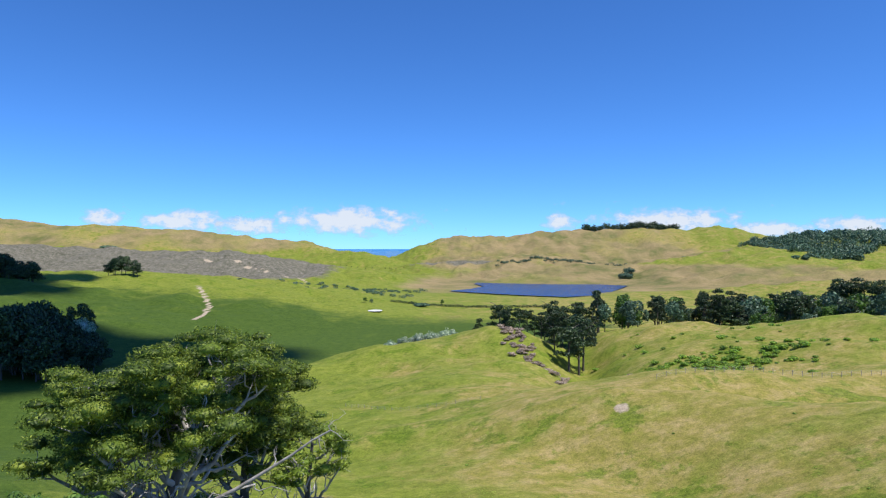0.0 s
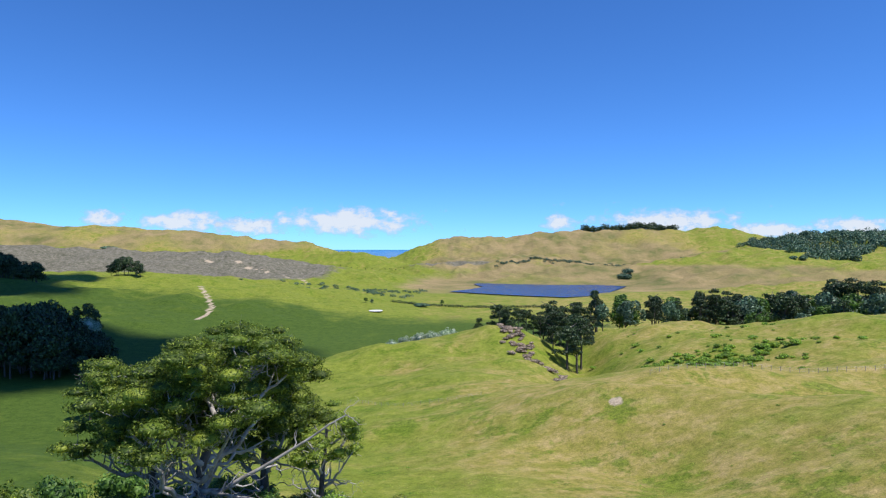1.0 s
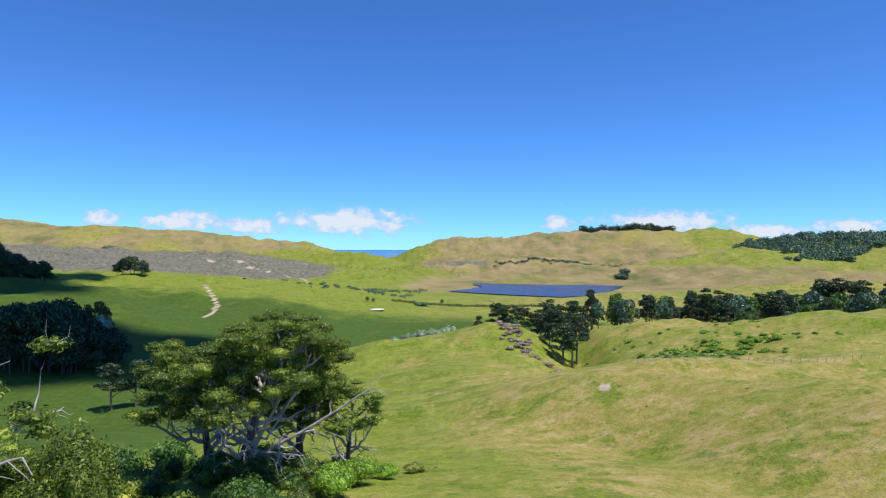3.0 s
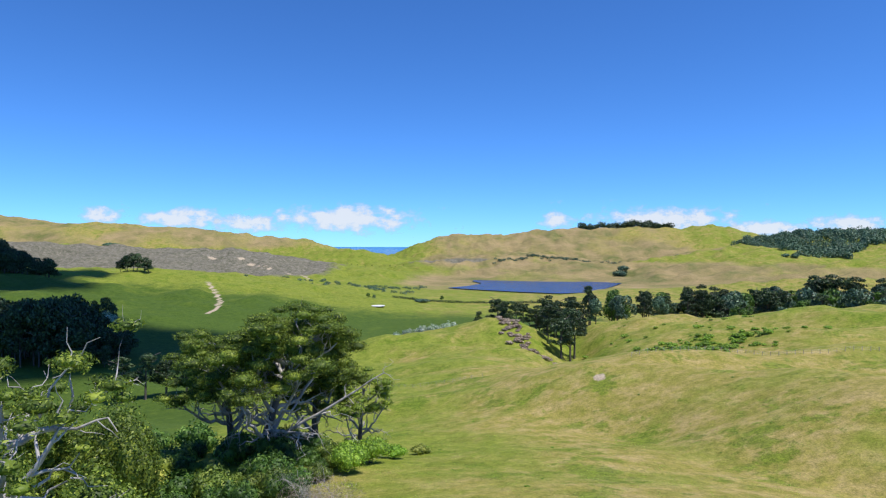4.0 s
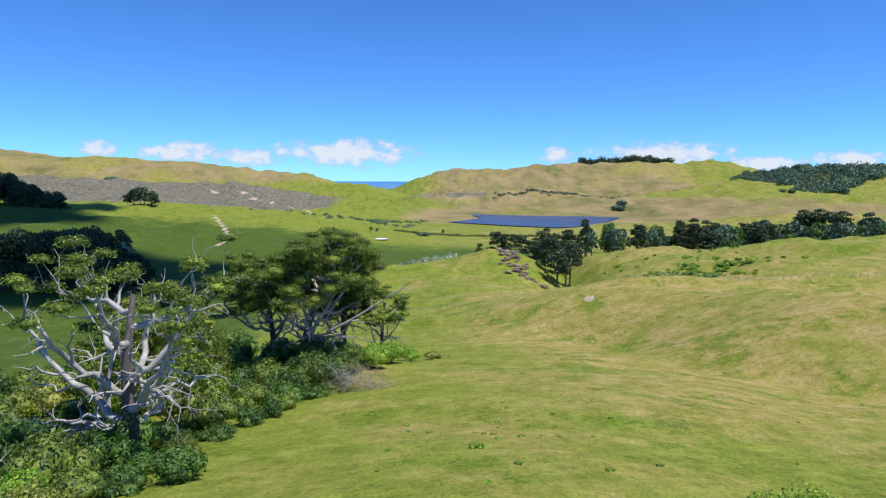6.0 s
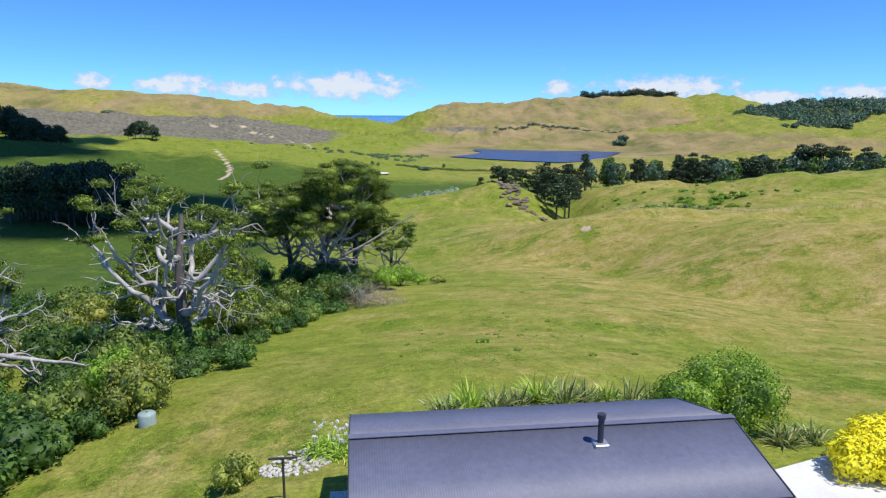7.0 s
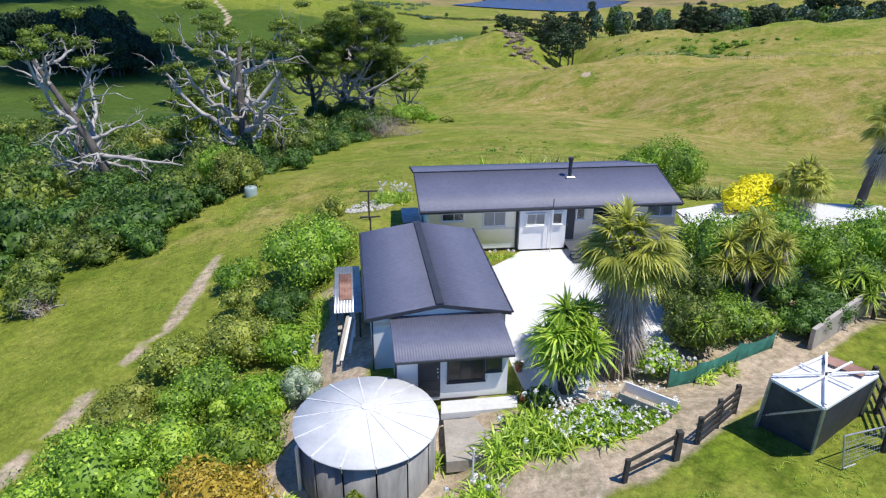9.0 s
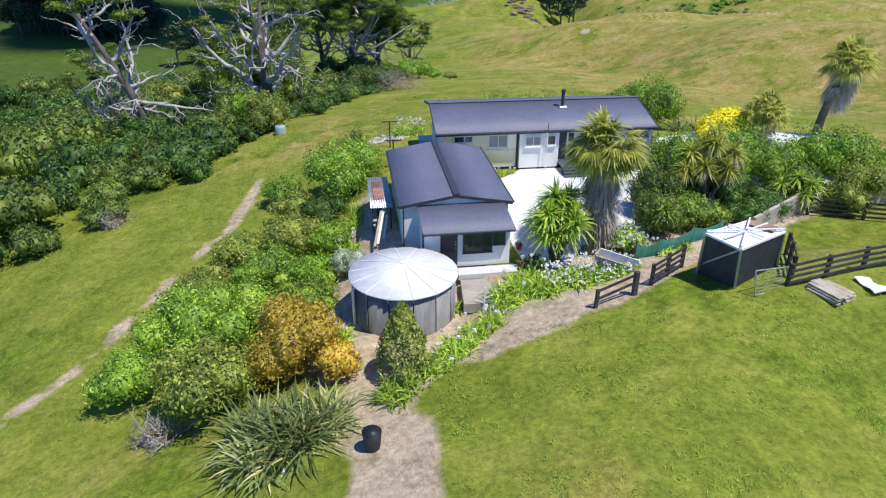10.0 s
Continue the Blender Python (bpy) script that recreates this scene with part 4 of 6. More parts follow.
# ---- water tank ----
TX, TY, TZ, TR, TH = -8.3, -24.35, 0.12, 2.5, 2.15
tank = thing("water_tank", TX, TY, TZ, 0, "round weathered water tank with a pale conical roof", "water tank")
SEG = 14
for k in range(SEG):
    a0, a1 = 2 * math.pi * k / SEG, 2 * math.pi * (k + 1) / SEG
    v, f = [], []
    for n, a in enumerate(np.linspace(a0 + 0.012, a1 - 0.012, 5)):
        for r, z in ((TR, -0.4), (TR, TH), (TR - 0.09, TH), (TR - 0.09, -0.4)):
            v.append((r * math.cos(a), r * math.sin(a), z))
        if n:
            o = 4 * n
            f += [(o - 4, o, o + 1, o - 3), (o - 3, o + 1, o + 2, o - 2), (o - 2, o + 2, o + 3, o - 1)]
    part("wall_panel", (np.array(v), np.array(f)), TANK_WALL, tank)
    bm = bmesh.new()
    rod(bm, ((TR + 0.02) * math.cos(a0), (TR + 0.02) * math.sin(a0), TH - 0.28), ((TR + 0.1) * math.cos(a0), (TR + 0.1) * math.sin(a0), TH + 0.04), 0.02, 6)
    part("clip", bm, STEEL, tank)
    rim, tip = TR + 0.12, 0.1
    v, f = [], []
    for n, a in enumerate(np.linspace(a0 + 0.004, a1 - 0.004, 4)):
        lift = 0.02 if 0 < n < 3 else 0.0
        v += [(rim * math.cos(a), rim * math.sin(a), TH + 0.03 + lift), (tip * math.cos(a), tip * math.sin(a), TH + 0.5 + lift), (rim * math.cos(a), rim * math.sin(a), TH - 0.03 + lift)]
        if n:
            o = 3 * n
            f += [(o - 3, o, o + 1, o - 2), (o - 1, o + 2, o, o - 3)]
    part("roof_panel", (np.array(v), np.array(f)), TANK_ROOF, tank)
    part("seam", one_bar((rim * math.cos(a0), rim * math.sin(a0), TH + 0.05), (tip * math.cos(a0), tip * math.sin(a0), TH + 0.52), 0.05, 0.03), TANK_ROOF, tank)
part("roof_boss", rod(bmesh.new(), (0, 0, TH + 0.44), (0, 0, TH + 0.56), 0.16, 12), TANK_ROOF, tank)
bm = bmesh.new()
rod(bm, (-2.3, -1.25, -0.2), (-2.3, -1.25, TH - 0.25), 0.07)
rod(bm, (-2.3, -1.25, TH - 0.25), (-2.12, -1.12, TH - 0.1), 0.07)
part("overflow_pipe", bm, PAINT, tank, "white plastic overflow pipe")

# ---- clothes line posts ----
def line_post(x, y, group="clothes line posts"):
    t = thing("clothes_post", x, y, None, 7, "dark T-shaped clothes line post on the lawn", "post", group)
    part("post", rod(bmesh.new(), (0, 0, -0.3), (0, 0, 2.05), 0.055, 10), TIMBER, t)
    part("crossbar", one_block(-0.62, -0.045, 2.05, 0.62, 0.045, 2.14), TIMBER, t)


line_post(-10.5, -1.1)
line_post(-9.9, -6.0)

# ---- timber lean-to and scrap by the garage ----
stack = thing("timber_stack", -9.75, -16.6, None, 7.7, "stack of boards under scrap roofing iron beside the garage", "stack")
for y in (0.1, 4.6):
    for x in (-0.75, 0.3):
        part("post", one_block(x, y, -0.3, x + 0.09, y + 0.09, 1.5), TIMBER, stack)
v, f = corrugated(1.3, 5.0, 1.5, 1.55, 0.14, 0.02, 0)
part("roof_sheet", (v + [-0.85, 0, 0], f), STEEL, stack)
v, f = corrugated(0.6, 2.8, 1.57, 1.6, 0.14, 0.02, 1.2)
part("rusty_sheet", (v + [-0.6, 0, 0], f), RUST, stack, "rusty corrugated sheet")
for k in range(9):
    x, z = -0.6 + (k % 3) * 0.3, 0.25 + (k // 3) * 0.22
    part("plank", one_bar((x, 0.2 - 0.15 * (k % 4), z), (x + 0.05, 4.7, z + 0.02), 0.22, 0.06), (TIMBER_PALE, TIMBER, PAINT)[k % 3], stack)
for k in range(4):
    part("leaning_board", one_bar((-0.2 - 0.18 * k, -1.2 - 0.3 * k, 0.05), (0.1 - 0.1 * k, 0.1, 1.0 + 0.1 * k), 0.14, 0.04), (PAINT, TIMBER_PALE)[k % 2], stack)

# ---- fences ----
def rail_fence(points, rails=4, tall=1.15, gap=2.2, label="dark creosoted timber post and rail fence", name="fence", lean=0.0):
    """Posts with rails between them, along points on the ground."""
    t = thing(name, points[0][0], points[0][1], None, 0, label, "fence")
    inv = t.matrix_world.inverted()
    tops = []
    for (ax, ay), (bx, by) in zip(points, points[1:]):
        n = max(1, round(math.hypot(bx - ax, by - ay) / gap))
        for k in range(n + (1 if (bx, by) == points[-1] else 0)):
            x, y = ax + (bx - ax) * k / n, ay + (by - ay) * k / n
            tops.append(inv @ Vector((x, y, float(height(x, y)))))
    for p in tops:
        q = p + Vector((lean * random.uniform(-1, 1), lean * random.uniform(-1, 1), 0))
        part("post", one_bar(p - Vector((0, 0, 0.4)), q + Vector((0, 0, tall + random.uniform(-0.04, 0.08))), 0.15, 0.15), TIMBER, t)
    for p, q in zip(tops, tops[1:]):
        for k in range(rails):
            z = tall * (0.2 + 0.76 * k / max(1, rails - 1))
            part("rail", one_bar(p + Vector((0, -0.09, z)), q + Vector((0, -0.09, z + random.uniform(-0.02, 0.02))), 0.045, 0.13), TIMBER, t)
    return t


rail_fence([(8.9, -26.6), (12.9, -25.4), (18, -24.2), (30, -22)], 4)
rail_fence([(3.2, -25.6), (5.1, -24.0)], 4, gap=1.4, label="short dark timber rail fence beside the gate path")
rail_fence([(9.4, -25.9), (10.6, -23.0)], 3, gap=1.5, label="dark timber yard rails beside the cage")
rail_fence([(16.2, -14.6), (19.2, -15.4), (27, -17.5)], 4, label="dark timber post and rail fence along the drive")
gate = thing("gate", 0.3, -27.2, None, 12, "dark broken timber gate leaning between two posts", "gate")
part("post", one_bar((0.0, 0, -0.4), (0.05, 0, 0.95), 0.14, 0.14), TIMBER, gate)
part("post", one_bar((2.1, 0.5, -0.2), (2.1, 0.5, 1.35), 0.2, 0.2), TIMBER, gate)
for z in (0.45, 0.85):
    part("rail", one_bar((0.05, 0.02, z), (2.05, 0.48, z + 0.35), 0.05, 0.13), TIMBER, gate)

# retaining wall along the drive
bm = bmesh.new()
for (ax, ay), (bx, by) in zip([(11.5, -17.5), (15.8, -14.2), (22, -12.6), (30, -11.5)], [(15.8, -14.2), (22, -12.6), (30, -11.5), (40, -11)]):
    bar(bm, (ax, ay, 1.35), (bx, by, 1.55), 0.2, 1.5)
me = bpy.data.meshes.new("wall_drive")
bm.to_mesh(me)
bm.free()
me.materials.append(CONCRETE_OLD)
tagged(new("wall_drive", me), "low grey concrete wall along the drive", "wall", kind="structure")

# ---- cage shed ----
cage = thing("cage_shed", 6.7, -26.4, None, 0, "leaning dark slatted cage shed with a pale iron roof", "shed")
corners = [(-1.20, 1.50), (0.00, 0.00), (2.80, 2.00), (1.60, 3.50)]
tops = [(-1.33, 1.02, 2.15), (-0.40, -0.57, 2.15), (2.33, 1.22, 2.15), (1.22, 2.43, 2.15)]
for (x, y), tp in zip(corners, tops):
    part("post", one_bar((x, y, -0.4), tp, 0.09, 0.09), STEEL, cage)
for k in range(4):
    part("top_rail", one_bar(tops[k], tops[(k + 1) % 4], 0.1, 0.09), PAINT, cage)
    if k != 2:
        for n in range(15):
            z0 = 0.06 + n * 0.145
            s = n / 15.5
            p0 = Vector((*corners[k], 0)).lerp(Vector(tops[k]), s)
            p1 = Vector((*corners[(k + 1) % 4], 0)).lerp(Vector(tops[(k + 1) % 4]), s)
            part("slat", one_bar(p0, p1, 0.03, 0.138), MESH_DARK, cage)
part("brace", one_bar((*corners[0], 0.3), tops[1], 0.07, 0.07), STEEL, cage)
bm = bmesh.new()
vs = [bm.verts.new(Vector(p) * 0.97 + Vector((0.06, 0, 0.06))) for p in tops]
bm.faces.new(vs)
out = bmesh.ops.extrude_face_region(bm, geom=bm.faces[:])
for g in out["geom"]:
    if isinstance(g, bmesh.types.BMVert):
        g.co.z += 0.02
bmesh.ops.recalc_face_normals(bm, faces=bm.faces[:])
part("roof_sheet", bm, TANK_ROOF, cage, "pale galvanised sheet")
edge_a, edge_b = Vector(tops[2]).lerp(Vector(tops[0]), 0.12), Vector(tops[3]).lerp(Vector(tops[1]), 0.12)
part("rusty_sheet", one_bar(edge_a + Vector((0, 0, 0.12)), edge_b + Vector((0, 0, 0.12)), 0.6, 0.02), RUST, cage, "rusty sheet on the roof")
for a, b in ((tops[0], tops[2]), (tops[1], tops[3]), (Vector(tops[0]).lerp(Vector(tops[1]), 0.5), Vector(tops[3]).lerp(Vector(tops[2]), 0.5)), (Vector(tops[1]).lerp(Vector(tops[2]), 0.5), Vector(tops[0]).lerp(Vector(tops[3]), 0.5))):
    part("batten", one_bar(Vector(a) + Vector((0, 0, 0.16)), Vector(b) + Vector((0, 0, 0.16)), 0.07, 0.05), PAINT, cage)
hurdle = thing("wire_gate", 7.2, -27.3, None, 22, "leaning grey wire mesh gate beside the cage", "gate")
fr = [(0, 0, 0.05), (1.9, 0, 0.05), (1.9, 0.25, 0.95), (0, 0.25, 1.15)]
for k in range(4):
    part("frame_tube", rod(bmesh.new(), fr[k], fr[(k + 1) % 4], 0.03), STEEL, hurdle)
bm = bmesh.new()
for k in range(1, 16):
    rod(bm, (0.12 * k, 0.005, 0.07), (0.12 * k, 0.245, 0.97), 0.006, 4)
for k in range(1, 7):
    rod(bm, (0.02, 0.033 * k, 0.05 + 0.14 * k), (1.88, 0.033 * k, 0.05 + 0.13 * k), 0.006, 4)
part("wire_mesh", bm, STEEL, hurdle)

# ---- wood pile, sheet, bin, trough, pots ----
pile = thing("wood_pile", 10.4, -28.1, None, 25, "pile of pale sawn boards lying in the grass", "wood pile")
for k in range(18):
    r = random.random()
    z = 0.06 + 0.09 * (k // 5)
    x = (k % 5) * 0.27 + random.uniform(-0.05, 0.05)
    part("board", one_bar((x, random.uniform(-0.15, 0.1), z + 0.03 * r), (x + random.uniform(-0.12, 0.12), 1.6 + random.uniform(-0.2, 0.2), z), 0.24, 0.07), TIMBER_PALE, pile)
sheet = thing("tarpaulin", 12.2, -27.6, None, 10, "pale blue crumpled tarpaulin on the grass", "tarpaulin")
u, w = np.meshgrid(np.linspace(0, 2.2, 12), np.linspace(0, 1.3, 8))
sv = np.stack([u, w, 0.16 + 0.08 * np.sin(u * 3 + w) + 0.05 * np.sin(w * 6)], -1).reshape(-1, 3)
si = np.arange(96).reshape(8, 12)
sf = np.stack([si[:-1, :-1], si[:-1, 1:], si[1:, 1:], si[1:, :-1]], -1).reshape(-1, 4)
part("sheet", (np.concatenate([sv, sv - [0, 0, 0.03]]), np.concatenate([sf, sf[:, ::-1] + 96])), TANK_ROOF, sheet)
tub = thing("rubbish_bin", -9.0, -34.0, None, 0, "black round plastic bin standing on bare soil", "bin")
v, f = tube([(0, 0, -0.05), (0, 0, 0.75), (0, 0, 0.78), (0, 0, 0.7)], [0.27, 0.36, 0.33, 0.3], 16)
part("body", (v, f), BLACK, tub)
part("lid", rod(bmesh.new(), (0, 0, 0.66), (0, 0, 0.7), 0.31, 16), BLACK, tub)
trough = thing("planter_box", 2.2, -23.2, None, -32, "broken pale timber trough lying among white flowers", "trough")
for k, (a, b) in enumerate((((-1.0, -0.35, 0.45), (1.0, -0.35, 0.3)), ((-1.0, 0.35, 0.55), (1.0, 0.35, 0.4)))):
    part("side_board", one_bar(a, b, 0.06, 0.4), (TIMBER_PALE, PAINT)[k], trough)
part("base_board", one_bar((-1.0, 0, 0.3), (1.0, 0, 0.16), 0.66, 0.05), TIMBER_PALE, trough)
part("end_board", one_bar((-1.0, -0.35, 0.5), (-1.0, 0.35, 0.55), 0.06, 0.4), TIMBER_PALE, trough)
pipe = thing("standpipe", -4.55, -26.0, None, 0, "thin white plastic standpipe by the path", "pipe")
part("pipe", rod(bmesh.new(), (0, 0, -0.2), (0.05, 0, 2.0), 0.03), PAINT, pipe)
rain = thing("small_tank", -22.3, 12.0, None, 0, "small pale green plastic tank at the bush edge", "tank")
v, f = tube([(0, 0, -0.3), (0, 0, 0.7), (0, 0, 0.8), (0, 0, 0.85)], [0.55, 0.55, 0.48, 0.08], 20)
part("body", (v, f), PLASTIC_PALE, rain)


def flower_pot(x, y, z=1.05):
    t = thing("flower_pot", x, y, z, 0, "red terracotta pot with a small plant", "pot")
    v, f = tube([(0, 0, 0), (0, 0, 0.34), (0, 0, 0.36), (0, 0, 0.3)], [0.13, 0.2, 0.18, 0.15], 12)
    part("pot", (v, f), POT, t)
    rnd = np.random.RandomState(3)
    part("plant", blades(rnd, np.zeros((24, 3)) + [0, 0, 0.28], ball_ways(rnd, 24, 0.3), 0.4, 0.05, 0.5), STRAP, t)


flower_pot(-2.2, -19.4)
flower_pot(-2.25, -21.5)


def shade_cloth(points, tall):
    """Sagging cloth between stakes."""
    t = thing("shade_cloth", points[0][0], points[0][1], None, 0, "sagging green shade cloth on stakes", "shade cloth")
    inv = t.matrix_world.inverted()
    for (ax, ay), (bx, by) in zip(points, points[1:]):
        v, f = [], []
        for k in range(9):
            s = k / 8
            x, y = ax + (bx - ax) * s, ay + (by - ay) * s
            z = float(height(x, y))
            lo = inv @ Vector((x, y, z + 0.02))
            hi = inv @ Vector((x + 0.05 * math.sin(9 * s), y + 0.08 * math.sin(5 * s), z + tall - 0.35 * math.sin(math.pi * s)))
            v += [lo, hi, hi + Vector((0, 0.02, 0)), lo + Vector((0, 0.02, 0))]
            if k:
                o = 4 * k
                f += [(o - 4, o, o + 1, o - 3), (o - 3, o + 1, o + 2, o - 2), (o - 2, o + 2, o + 3, o - 1)]
        part("cloth_panel", (np.array([list(p) for p in v]), np.array(f)), CLOTH, t)
    for x, y in points:
        p = inv @ Vector((x, y, float(height(x, y))))
        part("stake", one_bar(p - Vector((0, 0, 0.3)), p + Vector((0, 0, tall + 0.1)), 0.05, 0.05), TIMBER, t)


shade_cloth([(3.9, -20.6), (5.2, -20.2), (7.6, -18.6), (9.8, -17.4)], 1.0)


# ---- plants ----
def lumpy(rnd, r, h, n=7, flat=1.0):
    """Overlapping rounded masses that make up a bush of radius r and height h."""
    out = [(0, 0, h * 0.5, r * 0.62, r * 0.62, h * 0.5)]
    for k in range(n):
        a = 2 * math.pi * (k + rnd.rand() * 0.7) / n
        d = r * rnd.uniform(0.42, 0.66)
        s = rnd.uniform(0.34, 0.5)
        out.append((d * math.cos(a), d * math.sin(a), h * rnd.uniform(0.3, 0.66), r * s, r * s, h * rnd.uniform(0.26, 0.36) * flat))
    return out


def shrub(x, y, r, h, mat, label, leaf=0.2, dense=26.0, seed=1, name="shrub", group="", z=None, stems=True, slim=0.5, wide=1.0, flowers=0, category="shrub", tilt=0.5):
    """A bush: stems under a crown of single leaves over uneven masses."""
    rnd = np.random.RandomState(seed)
    t = thing(name, x, y, z, rnd.uniform(0, 360) if wide == 1.0 else 10, label, category, group)
    lumps = lumpy(rnd, r, h)
    if wide != 1.0:
        lumps = [(a * wide, b, c, d * wide, e, f) for a, b, c, d, e, f in lumps]
    p, n = shell_points(rnd, lumps, dense, 0.35)
    part("crown", joined([leaves(rnd, p, n, leaf, slim, tilt), lump_core(lumps, 0.66)]), mat, t)
    if stems:
        pieces = []
        for k in range(4):
            a = rnd.uniform(0, 6.28)
            pieces.append(tube([(0, 0, -0.3), (0.2 * r * math.cos(a), 0.2 * r * math.sin(a), h * 0.3), (0.5 * r * math.cos(a), 0.5 * r * math.sin(a), h * 0.55)], [0.08, 0.06, 0.03], 5))
        part("stem", joined(pieces), BARK, t)
    if flowers:
        k = rnd.choice(len(p), min(flowers, len(p)), replace=False)
        k = k[n[k][:, 2] > -0.1]
        q = np.repeat(p[k] + n[k] * 0.08, 5, 0)
        part("bloom", leaves(rnd, q + rnd.normal(0, 0.05, q.shape), np.repeat(n[k], 5, 0), 0.13, 0.9, 0.8), PETAL, t, "white flower heads")
    return t


def strap_clump(x, y, r, h, mat=None, label="clump of arching green strap leaves", n=260, seed=1, flowers=0, width=0.06, group="strap-leaf clumps", droop=0.75, name="agapanthus", up=0.35):
    rnd = np.random.RandomState(seed)
    t = thing(name, x, y, None, 0, label, "plant", group)
    a, d = rnd.uniform(0, 6.28, n), r * 0.75 * np.sqrt(rnd.rand(n))
    bases = np.stack([d * np.cos(a), d * np.sin(a), np.full(n, -0.03)], 1)
    ways = ball_ways(rnd, n, up, 1.0) + bases * 0.35
    part("foliage", blades(rnd, bases, ways + rnd.normal(0, 0.12, (n, 3)), h * 1.35, width, droop, 4), mat or STRAP, t)
    if name == "flax":
        m = n // 6
        part("dead_foliage", blades(rnd, bases[:m], ball_ways(rnd, m, 0.05, 0.7), h * 1.1, width, droop * 1.5, 4), DEAD, t, "dry bent blades")
    if flowers:
        k = rnd.choice(n, flowers)
        stalks, heads, nn = [], [], []
        for b in bases[k]:
            top = b * 1.25 + np.array([0, 0, h * rnd.uniform(1.0, 1.35)])
            stalks.append(tube([b, (b + top) / 2 + [0.02, 0, 0], top], [0.012, 0.01, 0.008], 4))
            w = ball_ways(rnd, 22, -0.6)
            heads.append(top + w * 0.085)
            nn.append(w)
        for stalk, p, w in zip(stalks, heads, nn):
            part("stem", stalk, STRAP, t)
            part("bloom", leaves(rnd, p, w, 0.1, 0.7, 0.3), PETAL, t, "white round flower head")
    return t


def rosette_tree(x, y, heads, mat, label, leaf=0.75, width=0.07, n=130, name="cabbage_tree", seed=1, droop=0.3, skirt=0, low=-0.45):
    """Bare stems that each end in a ball of sword leaves. heads: (dx, dy, height)."""
    rnd = np.random.RandomState(seed)
    t = thing(name, x, y, None, 0, label, "tree")
    for dx, dy, h in heads:
        part("trunk", tube([(dx * 0.1, dy * 0.1, -0.3), (dx * 0.35, dy * 0.35, h * 0.35), (dx * 0.8, dy * 0.8, h * 0.7), (dx, dy, h)], [0.17, 0.13, 0.11, 0.09], 8), BARK, t)
        c = np.array([dx, dy, h])
        w = ball_ways(rnd, n, low, 1.0)
        part("leaf_head", blades(rnd, c + w * 0.06 + [0, 0, 0.0] - np.stack([0 * w[:, 2], 0 * w[:, 2], 0.35 * rnd.rand(n)], 1), w, leaf, width, droop, 3), mat, t)
        if skirt:
            w = ball_ways(rnd, skirt, -1.0, -0.5)
            part("dead_foliage", blades(rnd, np.tile(c - [0, 0, 0.3], (skirt, 1)), w, leaf * 0.9, width, 0.2, 3), DEAD, t, "hanging dry leaves")
    return t


def fan_palm(x, y, h, r, label, seed, lean=(0, 0), skirt=1.0, skirt_n=130, trunk_r=0.28):
    """A fan palm: ringed trunk, a skirt of dead fronds, and folded fans on stalks."""
    rnd = np.random.RandomState(seed)
    t = thing("fan_palm", x, y, None, 0, label, "palm")
    top = np.array([lean[0], lean[1], h])
    pts = [np.array([lean[0] * s * s, lean[1] * s * s, h * s - 0.3 * (1 - s)]) for s in np.linspace(0, 1, 18)]
    part("trunk", tube(pts, [trunk_r * (1.35 - 0.45 * s) * (1.06 if k % 2 else 0.96) for k, s in enumerate(np.linspace(0, 1, 18))], 10), BARK, t)
    stalks, fans = [], []
    for w in ball_ways(rnd, 52, -0.55, 1.0):
        ln = r * rnd.uniform(0.5, 0.68)
        hub = top + w * ln + [0, 0, -0.12 * ln]
        stalks.append(tube([top, top + w * ln * 0.5 + [0, 0, 0.03], hub], [0.035, 0.028, 0.02], 4))
        side = unit(np.cross(w, [0, 0, 1.0]))
        upw = np.cross(side, w)
        a = np.linspace(-1.9, 1.9, 26)
        ways = np.cos(a)[:, None] * w + np.sin(a)[:, None] * side + 0.12 * upw * np.abs(np.sin(a))[:, None]
        fans.append(blades(rnd, np.tile(hub, (26, 1)), ways, r * 0.5, 0.085, 0.5, 3))
    part("stem", joined(stalks), FROND, t)
    part("crown", joined(fans), FROND, t, "yellow-green fan leaves")
    if skirt:
        fans = []
        for k in range(skirt_n):
            s = rnd.rand()
            c = top + np.array([-lean[0] * s * 0.3, 0, -0.2 - s * h * 0.5 * skirt])
            a = rnd.uniform(0, 6.28)
            w = unit(np.array([math.cos(a), math.sin(a), 0.1 - 1.7 * rnd.rand()]))
            b = c + w * 0.3
            aa = np.linspace(-0.8, 0.8, 9)
            side = unit(np.cross(w, [0, 0, 1.0]))
            fans.append(blades(rnd, np.tile(b, (9, 1)), np.cos(aa)[:, None] * w + 0.7 * np.sin(aa)[:, None] * side, r * 0.5, 0.085, 0.7, 3))
        part("skirt", joined(fans), DEAD, t, "skirt of hanging dead grey fronds")
    return t


def flax(x, y, h, n, seed, mat=None, group="flax clumps", r=0.7, label="flax clump with long stiff blades"):
    return strap_clump(x, y, r, h, mat or FLAX, label, n, seed, 0, 0.1, group, 0.42, "flax", 0.55)


